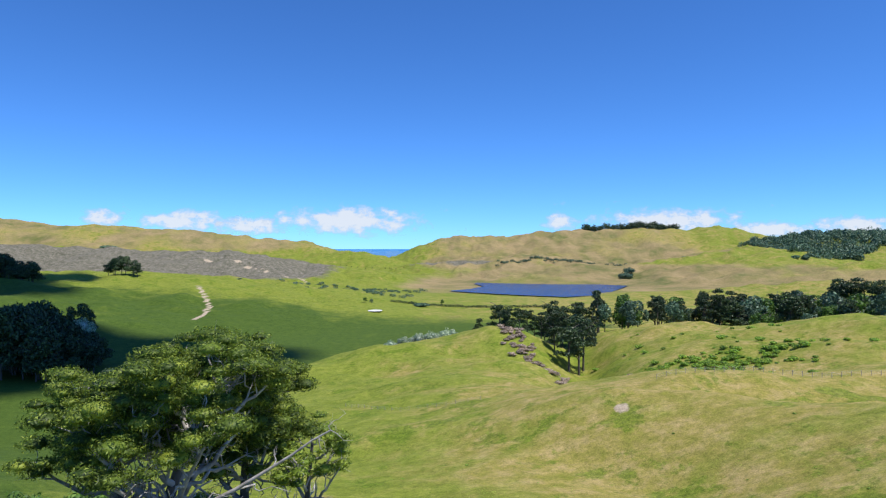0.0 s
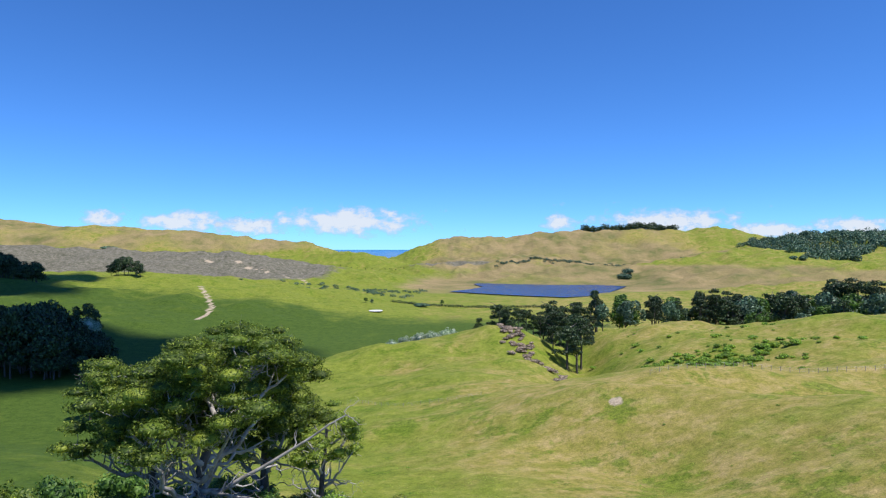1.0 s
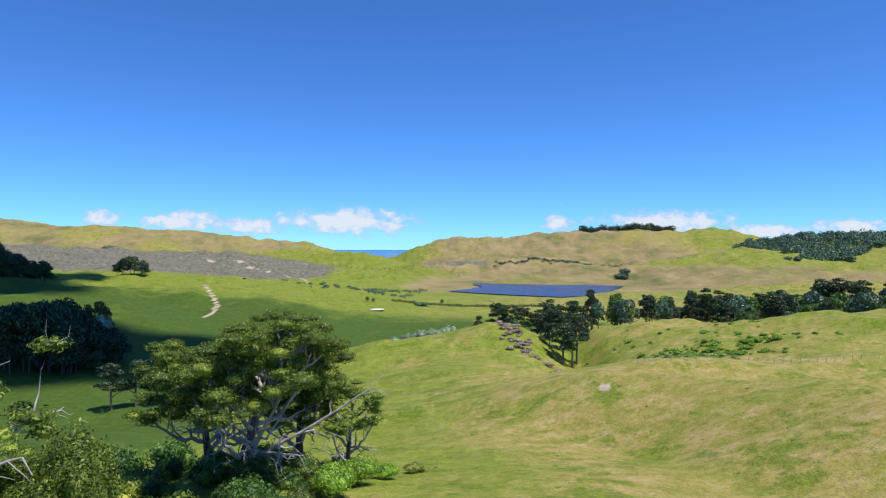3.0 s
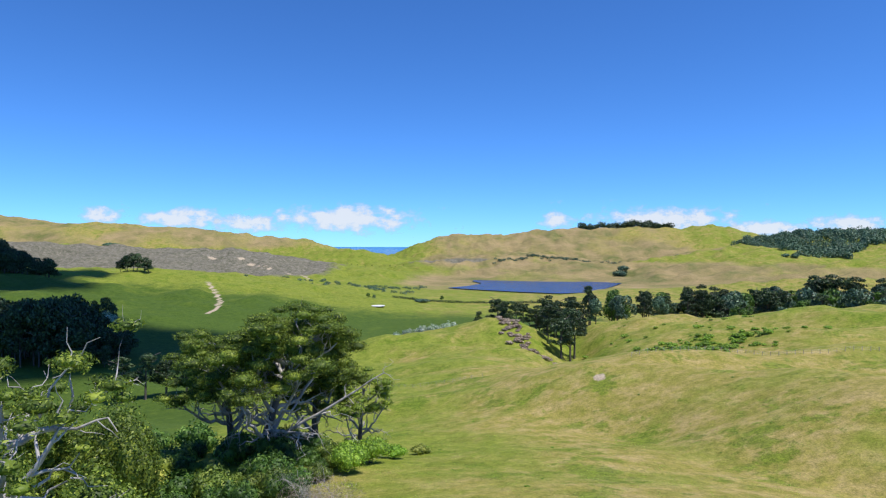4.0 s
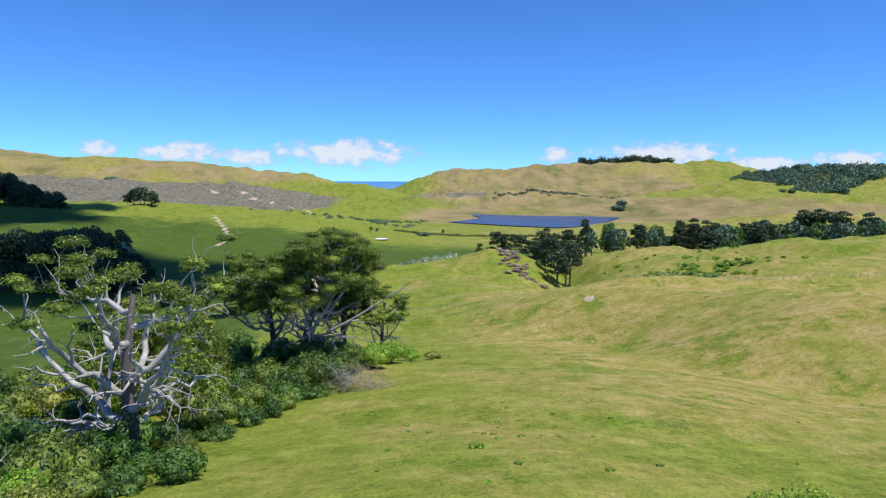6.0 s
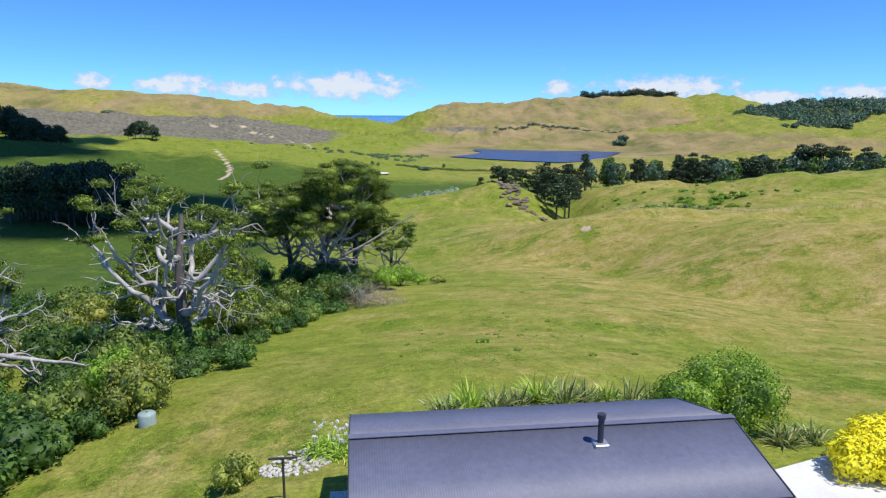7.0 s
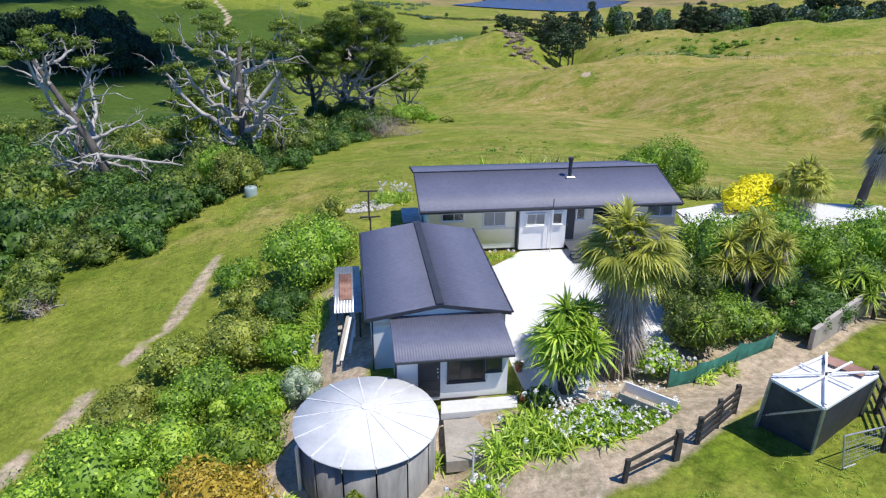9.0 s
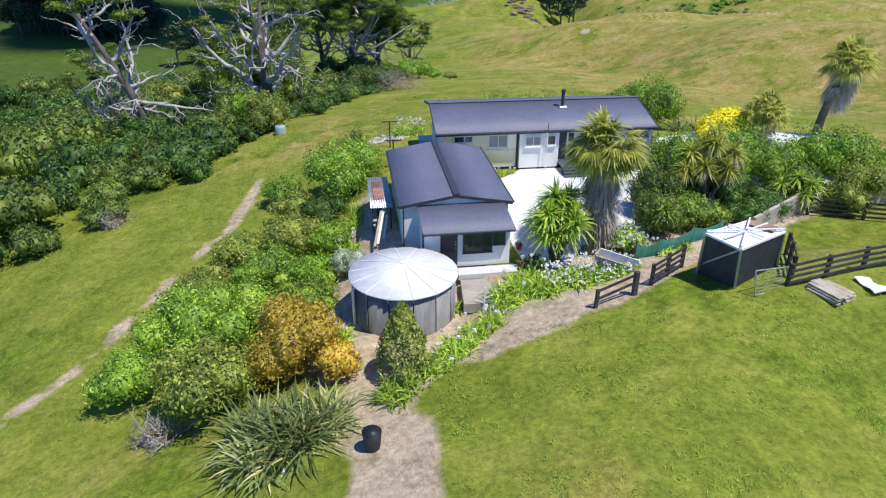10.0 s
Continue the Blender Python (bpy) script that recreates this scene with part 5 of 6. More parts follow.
# -- the garden beside the garage and tank --
GARDEN = [
    (-13.5, -7.6, 2.9, 4.1, LEAF, "large rounded mid-green bush on the slope"),
    (-17.9, -7.6, 1.7, 2.1, LEAF_BRIGHT, "light green bush at the lawn edge"),
    (-16.2, -10.6, 1.9, 1.9, LEAF_OLIVE, "low yellowish-green bush"),
    (-14.3, -11.8, 1.8, 2.0, LEAF_DARK, "dark green leafy bush"),
    (-15.9, -14.5, 2.3, 2.3, LEAF_OLIVE, "olive-green spreading bush"),
    (-13.2, -15.3, 1.8, 1.8, LEAF_BRIGHT, "bright green leafy bush"),
    (-19.2, -15.2, 1.9, 1.9, LEAF_OLIVE, "olive bush with dry tips"),
    (-16.4, -18.7, 2.2, 2.3, LEAF, "dense green bush"),
    (-13.6, -19.6, 1.7, 2.0, LEAF_BRIGHT, "bright green bush near the soil path"),
    (-19.6, -19.6, 2.0, 1.9, LEAF_OLIVE, "low olive bush"),
    (-13.4, -22.9, 1.8, 2.0, LEAF, "green bush next to the tank"),
    (-16.5, -22.2, 2.0, 2.3, LEAF, "mid-green bush"),
    (-18.6, -24.7, 2.9, 3.6, LEAF, "big glossy dark green bush"),
    (-20.8, -27.4, 2.0, 2.5, LEAF, "dark green bush on the bank"),
    (-12.9, -27.6, 2.5, 3.6, LEAF_ORANGE, "orange-brown leafy shrub"),
    (-10.9, -29.0, 1.2, 1.7, LEAF_ORANGE, "small orange and green shrub"),
    (-16.6, -29.4, 2.6, 3.2, LEAF_OLIVE, "large light green shrub"),
    (-13.6, 2.0, 1.3, 1.7, LEAF_OLIVE, "rounded olive bush on the lawn"),
    (-1.5, -21.9, 0.75, 0.9, LEAF_DARK, "small dark bush under the yucca"),
    (5.9, -17.4, 1.6, 2.9, LEAF_GULLY, "small leafy tree by the shade cloth"),
    (7.9, -16.2, 1.7, 2.2, LEAF, "green bush behind the shade cloth"),
    (11.0, -10.6, 2.5, 3.9, LEAF, "spreading green tree beside the yard"),
    (8.9, -11.2, 2.3, 4.3, LEAF, "spreading leafy tree in front of the deck"),
    (6.4, -14.6, 1.7, 3.3, LEAF_GULLY, "dense green tree behind the palm"),
    (13.8, -8.6, 3.2, 4.3, LEAF_BRIGHT, "spreading bright green tree"),
    (18.6, -9.0, 2.9, 4.0, LEAF_BRIGHT, "bright green tree near the drive"),
    (12.0, -12.6, 1.9, 2.2, LEAF_DARK, "dark undergrowth bush below the trees"),
    (9.0, -12.6, 1.9, 2.6, LEAF, "mid-green leafy tree among the palms"),
    (16.2, -10.4, 2.4, 3.6, LEAF, "mid-green leafy tree among the palms"),
    (22.4, -7.4, 2.8, 3.8, LEAF, "dense green tree over the drive"),
    (26.0, -8.6, 2.8, 3.6, LEAF, "green tree over the drive"),
    (12.0, -15.9, 1.3, 1.5, LEAF_DARK, "low dark bush on the soil bank"),
    (9.8, -16.0, 1.2, 1.4, LEAF, "low green bush on the soil bank"),
    (13.6, -14.6, 1.6, 1.9, LEAF_DARK, "dark bush above the drive wall"),
    (18.4, -14.2, 1.6, 2.4, LEAF_OLIVE, "yellow-green bush above the drive wall"),
    (16.6, -12.2, 2.0, 2.4, LEAF_DARK, "dark bush below the trees"),
    (20.4, -12.6, 2.0, 3.0, LEAF_OLIVE, "yellow-green bush beside the drive wall"),
    (23.4, -11.4, 2.3, 3.0, LEAF, "green bush beside the drive wall"),
    (24.5, -4.6, 1.9, 2.3, LEAF_DARK, "dark bush near the tall palm"),
    (20.8, 3.4, 1.2, 1.6, LEAF_DARK, "small dark bush behind the palm"),
    (10.0, 7.0, 2.2, 3.5, LEAF_BRIGHT, "bright lime-green bush behind the house"),
    (12.9, 7.4, 2.8, 4.9, LEAF, "rounded tall green bush behind the house"),
]
for k, (x, y, r, h, mat, label) in enumerate(GARDEN):
    shrub(x, y, r, h, mat, label if len(label.split()) > 3 else label + " in the garden", 0.165 if r < 2.5 else 0.185, 58 if r < 2.5 else 52, 40 + k, group="garden shrubs")
shrub(17.4, 1.6, 2.1, 2.4, LEAF_YELLOW, "bright yellow flowering bush beside the drive", 0.26, 60, 91, wide=1.7, tilt=0.15)
shrub(-11.7, -19.4, 1.1, 1.5, LEAF_SILVER, "silver-grey leafy bush near the tank", 0.16, 80, 92, slim=0.25)
shrub(3.6, -19.3, 1.3, 1.35, LEAF, "hydrangea bush with white flower heads", 0.17, 60, 93, flowers=130, name="hydrangea")
for k, (x, y, r, h, fl) in enumerate([(-12.1, -11.9, 1.1, 1.0, 0), (-11.9, -13.4, 0.9, 0.9, 0), (-11.6, -17.2, 1.0, 0.9, 4), (-8.0, -30.9, 1.2, 0.9, 0), (-6.6, -29.4, 1.0, 0.9, 3), (-5.7, -28.4, 1.0, 1.0, 4), (-4.8, -27.5, 1.0, 1.0, 3), (-4.0, -26.6, 0.8, 0.9, 5), (-3.0, -24.9, 1.2, 1.0, 2), (-2.2, -23.7, 1.2, 1.0, 3), (-1.3, -24.8, 1.0, 0.9, 2), (0.3, -24.4, 1.1, 0.8, 8), (-9.4, 4.4, 1.3, 1.0, 22), (-8.4, 3.7, 1.0, 0.9, 12), (-11.2, -26.7, 0.7, 0.7, 3), (5.6, -19.7, 0.8, 0.6, 2), (6.9, -19.1, 0.7, 0.5, 0), (-5.9, -24.4, 0.4, 0.8, 0)]):
    strap_clump(x, y, r, h, None, "clump of bright green strap leaves with white flowers" if fl else "clump of bright green strap leaves", int(230 * r), 200 + k, fl)
# white daisy bed
rnd = np.random.RandomState(77)
bed = thing("flower_bed", 0.9, -23.3, None, 0, "low green bed thick with small white flowers", "flower bed")
k = 5200
a, d = rnd.uniform(0, 6.28, k), np.sqrt(rnd.rand(k))
bx, by = 2.7 * d * np.cos(a), 1.7 * d * np.sin(a) + 0.25 * 2.7 * d * np.cos(a)
bz = height(0.9 + bx, -23.3 + by) - bed.location.z + 0.45 * (1 - d ** 3) * (0.7 + 0.4 * np.sin(bx * 3) * np.sin(by * 4)) * rnd.rand(k) ** 0.5
part("foliage", leaves(rnd, np.stack([bx, by, bz], 1), np.tile([0, 0, 1.0], (k, 1)), 0.16, 0.4, 0.7), LEAF_BRIGHT, bed)
s = np.repeat(rnd.choice(k, 240, replace=False), 5)
part("bloom", leaves(rnd, np.stack([bx, by, np.maximum(bz, 0.2) + 0.12], 1)[s] + rnd.normal(0, 0.035, (len(s), 3)), np.tile([0, 0, 1.0], (len(s), 1)), 0.1, 0.9, 0.5), PETAL, bed, "small white flowers")
# small plants along the house front and deck
for k in range(9):
    x, y = 4.6 + 0.75 * k, -7.15 + 0.75 * k * 0.121
    shrub(x, y, 0.2, 0.24, LEAF_BRIGHT, "small clipped green plant along the deck", 0.07, 260, 300 + k, group="plants along the deck", z=1.02, stems=False, category="plant")
for k in range(6):
    strap_clump(-4.2 + 0.55 * k, -7.6 + 0.07 * k, 0.25, 0.4, None, "small leafy plant in the house border", 50, 320 + k, 2 if k % 2 else 0, 0.04, "plants in the house border")
# flax and sword-leaved plants
for x, y, h, n, k in ((-12.0, -33.2, 2.1, 260, 5), (-13.4, -32.6, 1.9, 220, 6), (-11.0, -32.2, 1.6, 150, 7), (-13.0, -34.2, 1.5, 150, 8)):
    strap_clump(x, y, 1.0, h, FLAX, "large grey-green flax clump with long drooping blades", n, k, 0, 0.085, "flax clumps", 0.5, "flax", 0.5)
for k in range(11):
    flax(-3.4 + 1.35 * k, 6.6 + 0.28 * k + 0.4 * math.sin(k * 2.1), 1.75 + 0.25 * math.sin(k * 1.7), 120, 20 + k, (FLAX, STRAP, FLAX)[k % 3], "flax hedge behind the house", 0.6, "flax in a hedge behind the house")
for x, y, h, k in ((15.2, 6.4, 1.5, 1), (16.4, 5.6, 1.3, 2), (14.6, 5.2, 1.2, 3), (19.6, 3.2, 1.2, 4)):
    flax(x, y, h, 90, 60 + k, LEAF_DARK if k == 1 else None)
rosette_tree(-0.4, -20.9, [(0.25, 0.1, 3.2), (-0.55, -0.2, 3.0), (0.8, -0.4, 2.7), (-0.15, 0.6, 3.7), (0.6, 0.75, 3.5), (-0.9, 0.4, 2.6), (0.25, -0.5, 2.3), (-0.6, -0.6, 2.1)], STRAP, "yucca with several heads of yellow-green sword leaves", 1.2, 0.1, 130, "yucca", 11, 0.35)
rosette_tree(10.2, -13.4, [(0, 0, 4.4), (-1.3, 0.2, 3.7), (1.1, -0.4, 3.9), (0.3, 0.9, 4.7), (-0.7, -0.8, 3.2), (1.6, 0.7, 3.5), (-0.4, 0.5, 4.2), (0.7, -0.9, 3.0), (-1.7, -0.5, 2.9)], FROND, "cabbage tree with olive tufted heads", 1.0, 0.07, 130, "cabbage_tree", 12, 0.4, 60)
rosette_tree(15.6, -13.8, [(0, 0, 2.3), (-0.9, 0.2, 1.8), (0.8, -0.2, 1.9), (0.2, -0.7, 1.4)], STRAP, "low cabbage tree with green tufted heads", 0.9, 0.06, 110, "cabbage_tree", 13, 0.4)
rosette_tree(6.1, -18.2, [(0, 0, 1.9)], STRAP, "young cabbage tree on a thin stem", 0.75, 0.05, 100, "cabbage_tree", 14, 0.4)
rosette_tree(9.8, -14.9, [(0, 0, 0.8)], LEAF_SILVER, "grey-green aloe with thick curved leaves", 0.9, 0.11, 60, "aloe", 15, 0.25, 0, 0.0)
fan_palm(1.9, -19.6, 6.0, 2.25, "fan palm with a heavy skirt of dead fronds", 31, (0.2, 0.4), 1.35, 170, 0.36)
fan_palm(25.2, 2.2, 7.2, 2.3, "tall leaning fan palm with a grey skirt", 32, (1.7, 0.5), 0.8, 170, 0.28)
fan_palm(19.8, 0.4, 2.9, 1.9, "young fan palm beside the drive", 33, (0, 0), 0.8, 60, 0.25)


def conifer(x, y, h, r, seed):
    """A small dense cone of short sprays."""
    rnd = np.random.RandomState(seed)
    t = thing("conifer", x, y, None, 0, "small dense olive-green conifer beside the tank", "conifer")
    part("trunk", tube([(0, 0, -0.3), (0, 0, h * 0.9)], [0.09, 0.02], 6), BARK, t)
    n = 4200
    s, a = rnd.rand(n) ** 0.75, rnd.uniform(0, 6.28, n)
    rad = r * (1 - s ** 1.6) ** 0.8 * (0.82 + 0.22 * rnd.rand(n) + 0.1 * np.sin(a * 5 + s * 14))
    p = np.stack([rad * np.cos(a), rad * np.sin(a), 0.12 + h * s * 0.96], 1)
    nn = np.stack([np.cos(a), np.sin(a), np.full(n, 0.7)], 1)
    part("crown", leaves(rnd, p, nn, 0.2, 0.35, 0.5), LEAF_OLIVE, t)


conifer(-8.1, -29.4, 3.5, 1.15, 8)


# -- old pines and macrocarpas --
def limb_path(rnd, base, azimuth, reach, rise, curl, steps=9, wobble=0.085):
    """A limb that sets off sideways and turns up (or down) towards its end."""
    side = np.array([math.cos(azimuth), math.sin(azimuth), 0.0])
    across = np.array([-side[1], side[0], 0.0])
    pts, drift = [], 0.0
    for k in range(steps + 1):
        u = k / steps
        drift += rnd.normal(0, wobble) * reach * (0.4 if k else 0)
        pts.append(np.asarray(base) + side * reach * u + across * drift + [0, 0, rise * u ** curl + rnd.normal(0, wobble * 0.35) * reach * (1 if 0 < k < steps else 0)])
    return pts


def old_pine(x, y, h, spread, seed, label, limbs=12, bare=5, low=0.45, flat=0.25, pad=1.35, mat=None, lean=(0, 0), stout=1.0, wood=None, dense=17.0, extra=(), fork=0.3, sparse=1.0):
    """A wind-shaped pine: dark trunk, bleached limbs that turn up, rounded pads of needles at their ends.
    extra: dead limbs of their own (start height, azimuth, reach, rise)."""
    rnd = np.random.RandomState(seed)
    t = thing("old_pine", x, y, None, 0, label, "tree", "old pines")
    top = h * 0.78
    pts = [np.array([lean[0] * s * s + 0.03 * h * math.sin(3 * s + seed), lean[1] * s * s + 0.02 * h * math.sin(4 * s + seed), -0.8 + (top + 0.8) * s]) for s in np.linspace(0, 1, 12)]
    part("trunk", tube(pts, [h * 0.03 * stout * (1.25 - 0.95 * s ** 0.8) for s in np.linspace(0, 1, 12)], 10), BARK, t)
    pads = []

    def branch(path, r, leafy_, live):
        tube_parts = [tube(path, np.linspace(r, r * 0.28, len(path)), 7)]
        n = len(path) - 1
        for j in ((2, 3, 5, 6, 7, 8, 9) if leafy_ else (2, 4, 6, 8, 9)):
            for _ in range(2 if j == n else 1):
                d = unit(path[j] - path[j - 1])
                out = unit(d * 0.6 + unit(np.cross(d, rnd.normal(0, 1, 3))) * 0.9 + [0, 0, 0.35 if leafy_ else -0.05])
                ln = spread * rnd.uniform(0.18, 0.42) * (1.15 - 0.5 * j / n)
                sub = [path[j] + out * ln * q + [0, 0, (0.14 if leafy_ else -0.1) * ln * q * q] + rnd.normal(0, 0.075 * ln, 3) * (q > 0) for q in np.linspace(0, 1, 5)]
                rr = r * (1 - 0.72 * j / n) * 0.68
                tube_parts.append(tube(sub, np.linspace(rr, rr * 0.25, 5), 5))
                for _ in range(2):
                    k = rnd.randint(1, 5)
                    w = unit(out + rnd.normal(0, 0.65, 3))
                    tw = [sub[k] + w * ln * 0.5 * q + rnd.normal(0, 0.03 * ln, 3) for q in np.linspace(0, 1, 4)]
                    tube_parts.append(tube(tw, np.linspace(rr * 0.4, rr * 0.1, 4), 4))
                if live and leafy_ and rnd.rand() < sparse and sub[-1][2] > low * h * 0.9:
                    s = pad * rnd.uniform(0.65, 1.3)
                    pads.append((*(sub[-1] + [0, 0, 0.15 * s]), s, s * rnd.uniform(0.75, 1.1), s * rnd.uniform(0.4, 0.55)))
        if live and leafy_:
            s = pad * rnd.uniform(0.9, 1.4)
            pads.append((*path[-1], s, s, s * 0.5))
        return joined(tube_parts)

    for k in range(limbs):
        s = fork + (1 - fork) * (k + 0.5) / limbs
        base = pts[min(11, int(s * 11))]
        az = 2.4 * k + seed + rnd.uniform(-0.35, 0.35)
        reach = spread * rnd.uniform(0.55, 0.95) * (1.0 - 0.3 * s)
        goal = h * (1 - flat * (reach / spread) ** 2) * rnd.uniform(0.86, 0.98) - (1 - s) * h * (0.62 - low * 0.6)
        part("bough", branch(limb_path(rnd, base, az, reach, max(0.1 * h, goal - base[2]), rnd.uniform(1.2, 1.9)), h * 0.0155 * stout * (1.3 - 0.5 * s), True, True), wood or DEADWOOD, t, "bleached grey forking limb")
    for k in range(bare):
        s = rnd.uniform(0.22, 0.62)
        base = pts[int(s * 11)]
        part("dead_bough", branch(limb_path(rnd, base, 1.9 * k + 2 * seed, spread * rnd.uniform(0.4, 0.8), h * rnd.uniform(-0.12, 0.08), 1.6), h * 0.011 * stout, False, False), DEADWOOD, t, "bare white dead limb")
    for z, az, reach, rise in extra:
        path = limb_path(rnd, (0, 0, z), az, reach, rise, 1.1, 9, 0.02)
        part("dead_bough", branch(path, h * 0.013 * stout, False, False), DEADWOOD, t, "long bare white limb")
    p, n = shell_points(rnd, pads, dense, 0.45)
    crown = part("crown", joined([leaves(rnd, p, n, 0.36, 0.34, 0.6), lump_core(pads, 0.62)]), mat or NEEDLE, t, "rounded pads of green needles")
    return t


old_pine(-29.5, 38.5, 18.8, 12.8, 3, "old half-dead pine with bleached spreading limbs and flat green top", 9, 6, 0.7, 0.2, 1.15, lean=(-0.5, 1.5), stout=1.35, fork=0.25, sparse=0.8)
old_pine(-41.5, 24.6, 18.8, 8.6, 8, "mostly dead leaning pine with bare grey limbs", 6, 6, 0.78, 0.3, 0.95, lean=(-5.0, 1.0), stout=1.05, fork=0.4, sparse=0.45, extra=((4.5, 0.1, 9.0, -1.5),))
old_pine(-25.5, 93.0, 23.0, 12.0, 5, "tall dense old pine with dark layered crown", 18, 6, 0.55, 0.3, 1.8, lean=(4.0, 0), fork=0.28, extra=((3.5, -0.1, 17.0, 10.0), (5.0, -0.6, 10.0, 1.0)))
old_pine(-33.0, 99.0, 20.0, 9.0, 14, "dark wind-shaped pine in the clump", 13, 3, 0.5, 0.35, 1.6)
old_pine(-20.0, 104.0, 20.0, 9.0, 16, "dense dark pine in the clump", 13, 3, 0.45, 0.35, 1.7)
old_pine(-13.0, 104.0, 14.0, 7.0, 29, "half-dead pine with sparse grey crown", 8, 7, 0.5, 0.3, 1.15, sparse=0.55)
for x, y, h, k in ((-34, 67, 13.0, 1), (-42, 60, 11.5, 2), (-39, 77, 13.0, 3), (-31, 56, 9.0, 4)):
    shrub(x, y, 4.6, h, NEEDLE, "dark green rounded tree in the gully", 0.4, 16, 560 + k, "tree", "gully trees", category="tree")
old_pine(-44.0, 66.0, 13.0, 7.0, 19, "dark spreading pine down in the gully", 11, 3, 0.5, 0.35, 1.4)
old_pine(-54.0, 44.0, 14.0, 6.0, 23, "grey half-dead pine down in the gully", 9, 7, 0.7, 0.3, 1.0, sparse=0.35)


def dead_brush(x, y, r, h, seed, label="fallen grey dead branches in a tangled heap"):
    rnd = np.random.RandomState(seed)
    t = thing("dead_brush", x, y, None, 0, label, "dead branches")
    pieces = []
    for k in range(10):
        a = rnd.uniform(0, 6.28)
        br, _ = grown(rnd, (r * 0.5 * math.cos(a), r * 0.35 * math.sin(a), 0.1), (math.cos(a * 1.7), math.sin(a * 1.7), 0.5), r * 0.8, 0.09, 2, 0.3, 0.05, (3, 4), 0.8, 0.6)
        pieces += [tube(p, q * 0.8, 4) for p, q, _ in br]
    part("branchwork", joined(pieces), DEADWOOD, t)
    n = int(min(3600, 190 * r * r))
    w = ball_ways(rnd, n, 0.0)
    p = w * np.array([r, r * 0.6, h]) * rnd.uniform(0.3, 1.0, (n, 1))
    part("twig_mass", leaves(rnd, p, w, 0.45, 0.08, 0.9), LEAF_GREY, t)


dead_brush(-13.6, 70.5, 5.4, 3.8, 41)
dead_brush(-18.2, -31.2, 1.3, 1.2, 42, "bare grey twiggy dead shrub at the bank")
dead_brush(-31.0, -7.0, 1.4, 1.3, 43, "bare grey dead bush among the scrub")

# -- the scrub-filled gully --
EDGE_Y, EDGE_X = [-22, -12, -4, 4, 12, 30, 45, 60, 75, 90, 112], [-42, -33.6, -28.5, -24.4, -22.6, -22.6, -21.5, -19, -15.5, -13, -12]
rnd = np.random.RandomState(5)
kinds = []
for k, (mat, word) in enumerate([(LEAF_DARK, "dark green"), (LEAF_GULLY, "mid-green"), (LEAF_OLIVE, "olive-brown"), (LEAF_DARK, "dense dark green"), (LEAF_GULLY, "glossy green"), (LEAF_SILVER, "grey-green")]):
    kinds.append(shrub(-60 - 5 * k, 20, rnd.uniform(2.6, 3.3), rnd.uniform(2.6, 3.8), mat, word + " native bush in the scrubby gully", 0.38, 11.0, 400 + k, group="gully scrub", stems=False, name="gully_bush"))
placed = []
for _ in range(9000):
    y = rnd.uniform(-24, 132)
    ex = np.interp(y, EDGE_Y, EDGE_X)
    x = ex - 1.8 - rnd.rand() ** 1.2 * (125 if y > -4 else 70)
    gap = 3.6 if ex - x < 14 else 5.6
    if y > 95 - 0.3 * (x + 71) and x < -60 or y > 112 and x > -60:
        continue
    if all((x - a) ** 2 + (y - b) ** 2 > gap * gap for a, b in placed):
        placed.append((x, y))
    if len(placed) >= 470:
        break
for k, (x, y) in enumerate(placed):
    back = np.interp(y, EDGE_Y, EDGE_X) - x
    s = rnd.uniform(0.62, 1.25) * (0.75 if back < 5 else 1.0 if back < 25 else 1.3)
    pick = kinds[rnd.choice(6, p=[0.34, 0.27, 0.04, 0.26, 0.09, 0.0])]
    c = copy_thing(pick, pose(x, y, float(height(x, y)) - 0.25, 0, 0, rnd.uniform(0, 360)) @ Matrix.Diagonal((s, s, s * rnd.uniform(0.85, 1.25), 1)))
for k, (x, y, r, h, mat, label) in enumerate([(-24.0, 14.5, 2.7, 4.0, LEAF_OLIVE, "rounded olive-green bush under the dead pine"), (-26.5, 17.5, 2.4, 4.2, LEAF_BRIGHT, "bright lime-green bush at the gully edge"), (-21.5, 28.0, 2.0, 2.6, LEAF_DARK, "dark bush at the gully edge"), (-11.0, 97.0, 3.0, 4.0, LEAF, "green bush at the paddock edge"), (-8.0, 104.0, 2.2, 2.4, LEAF_BRIGHT, "low bright bush in the paddock"), (-13.0, 88.0, 3.2, 4.5, LEAF, "green bush below the tall pine"), (-4.0, 112.0, 2.0, 1.7, LEAF_OLIVE, "low olive bush with pale flowers"), (-18.5, 75.0, 3.0, 4.0, LEAF_DARK, "dark bush behind fallen branches")]):
    shrub(x, y, r, h, mat, label, 0.26, 30, 500 + k, group="gully edge bushes")


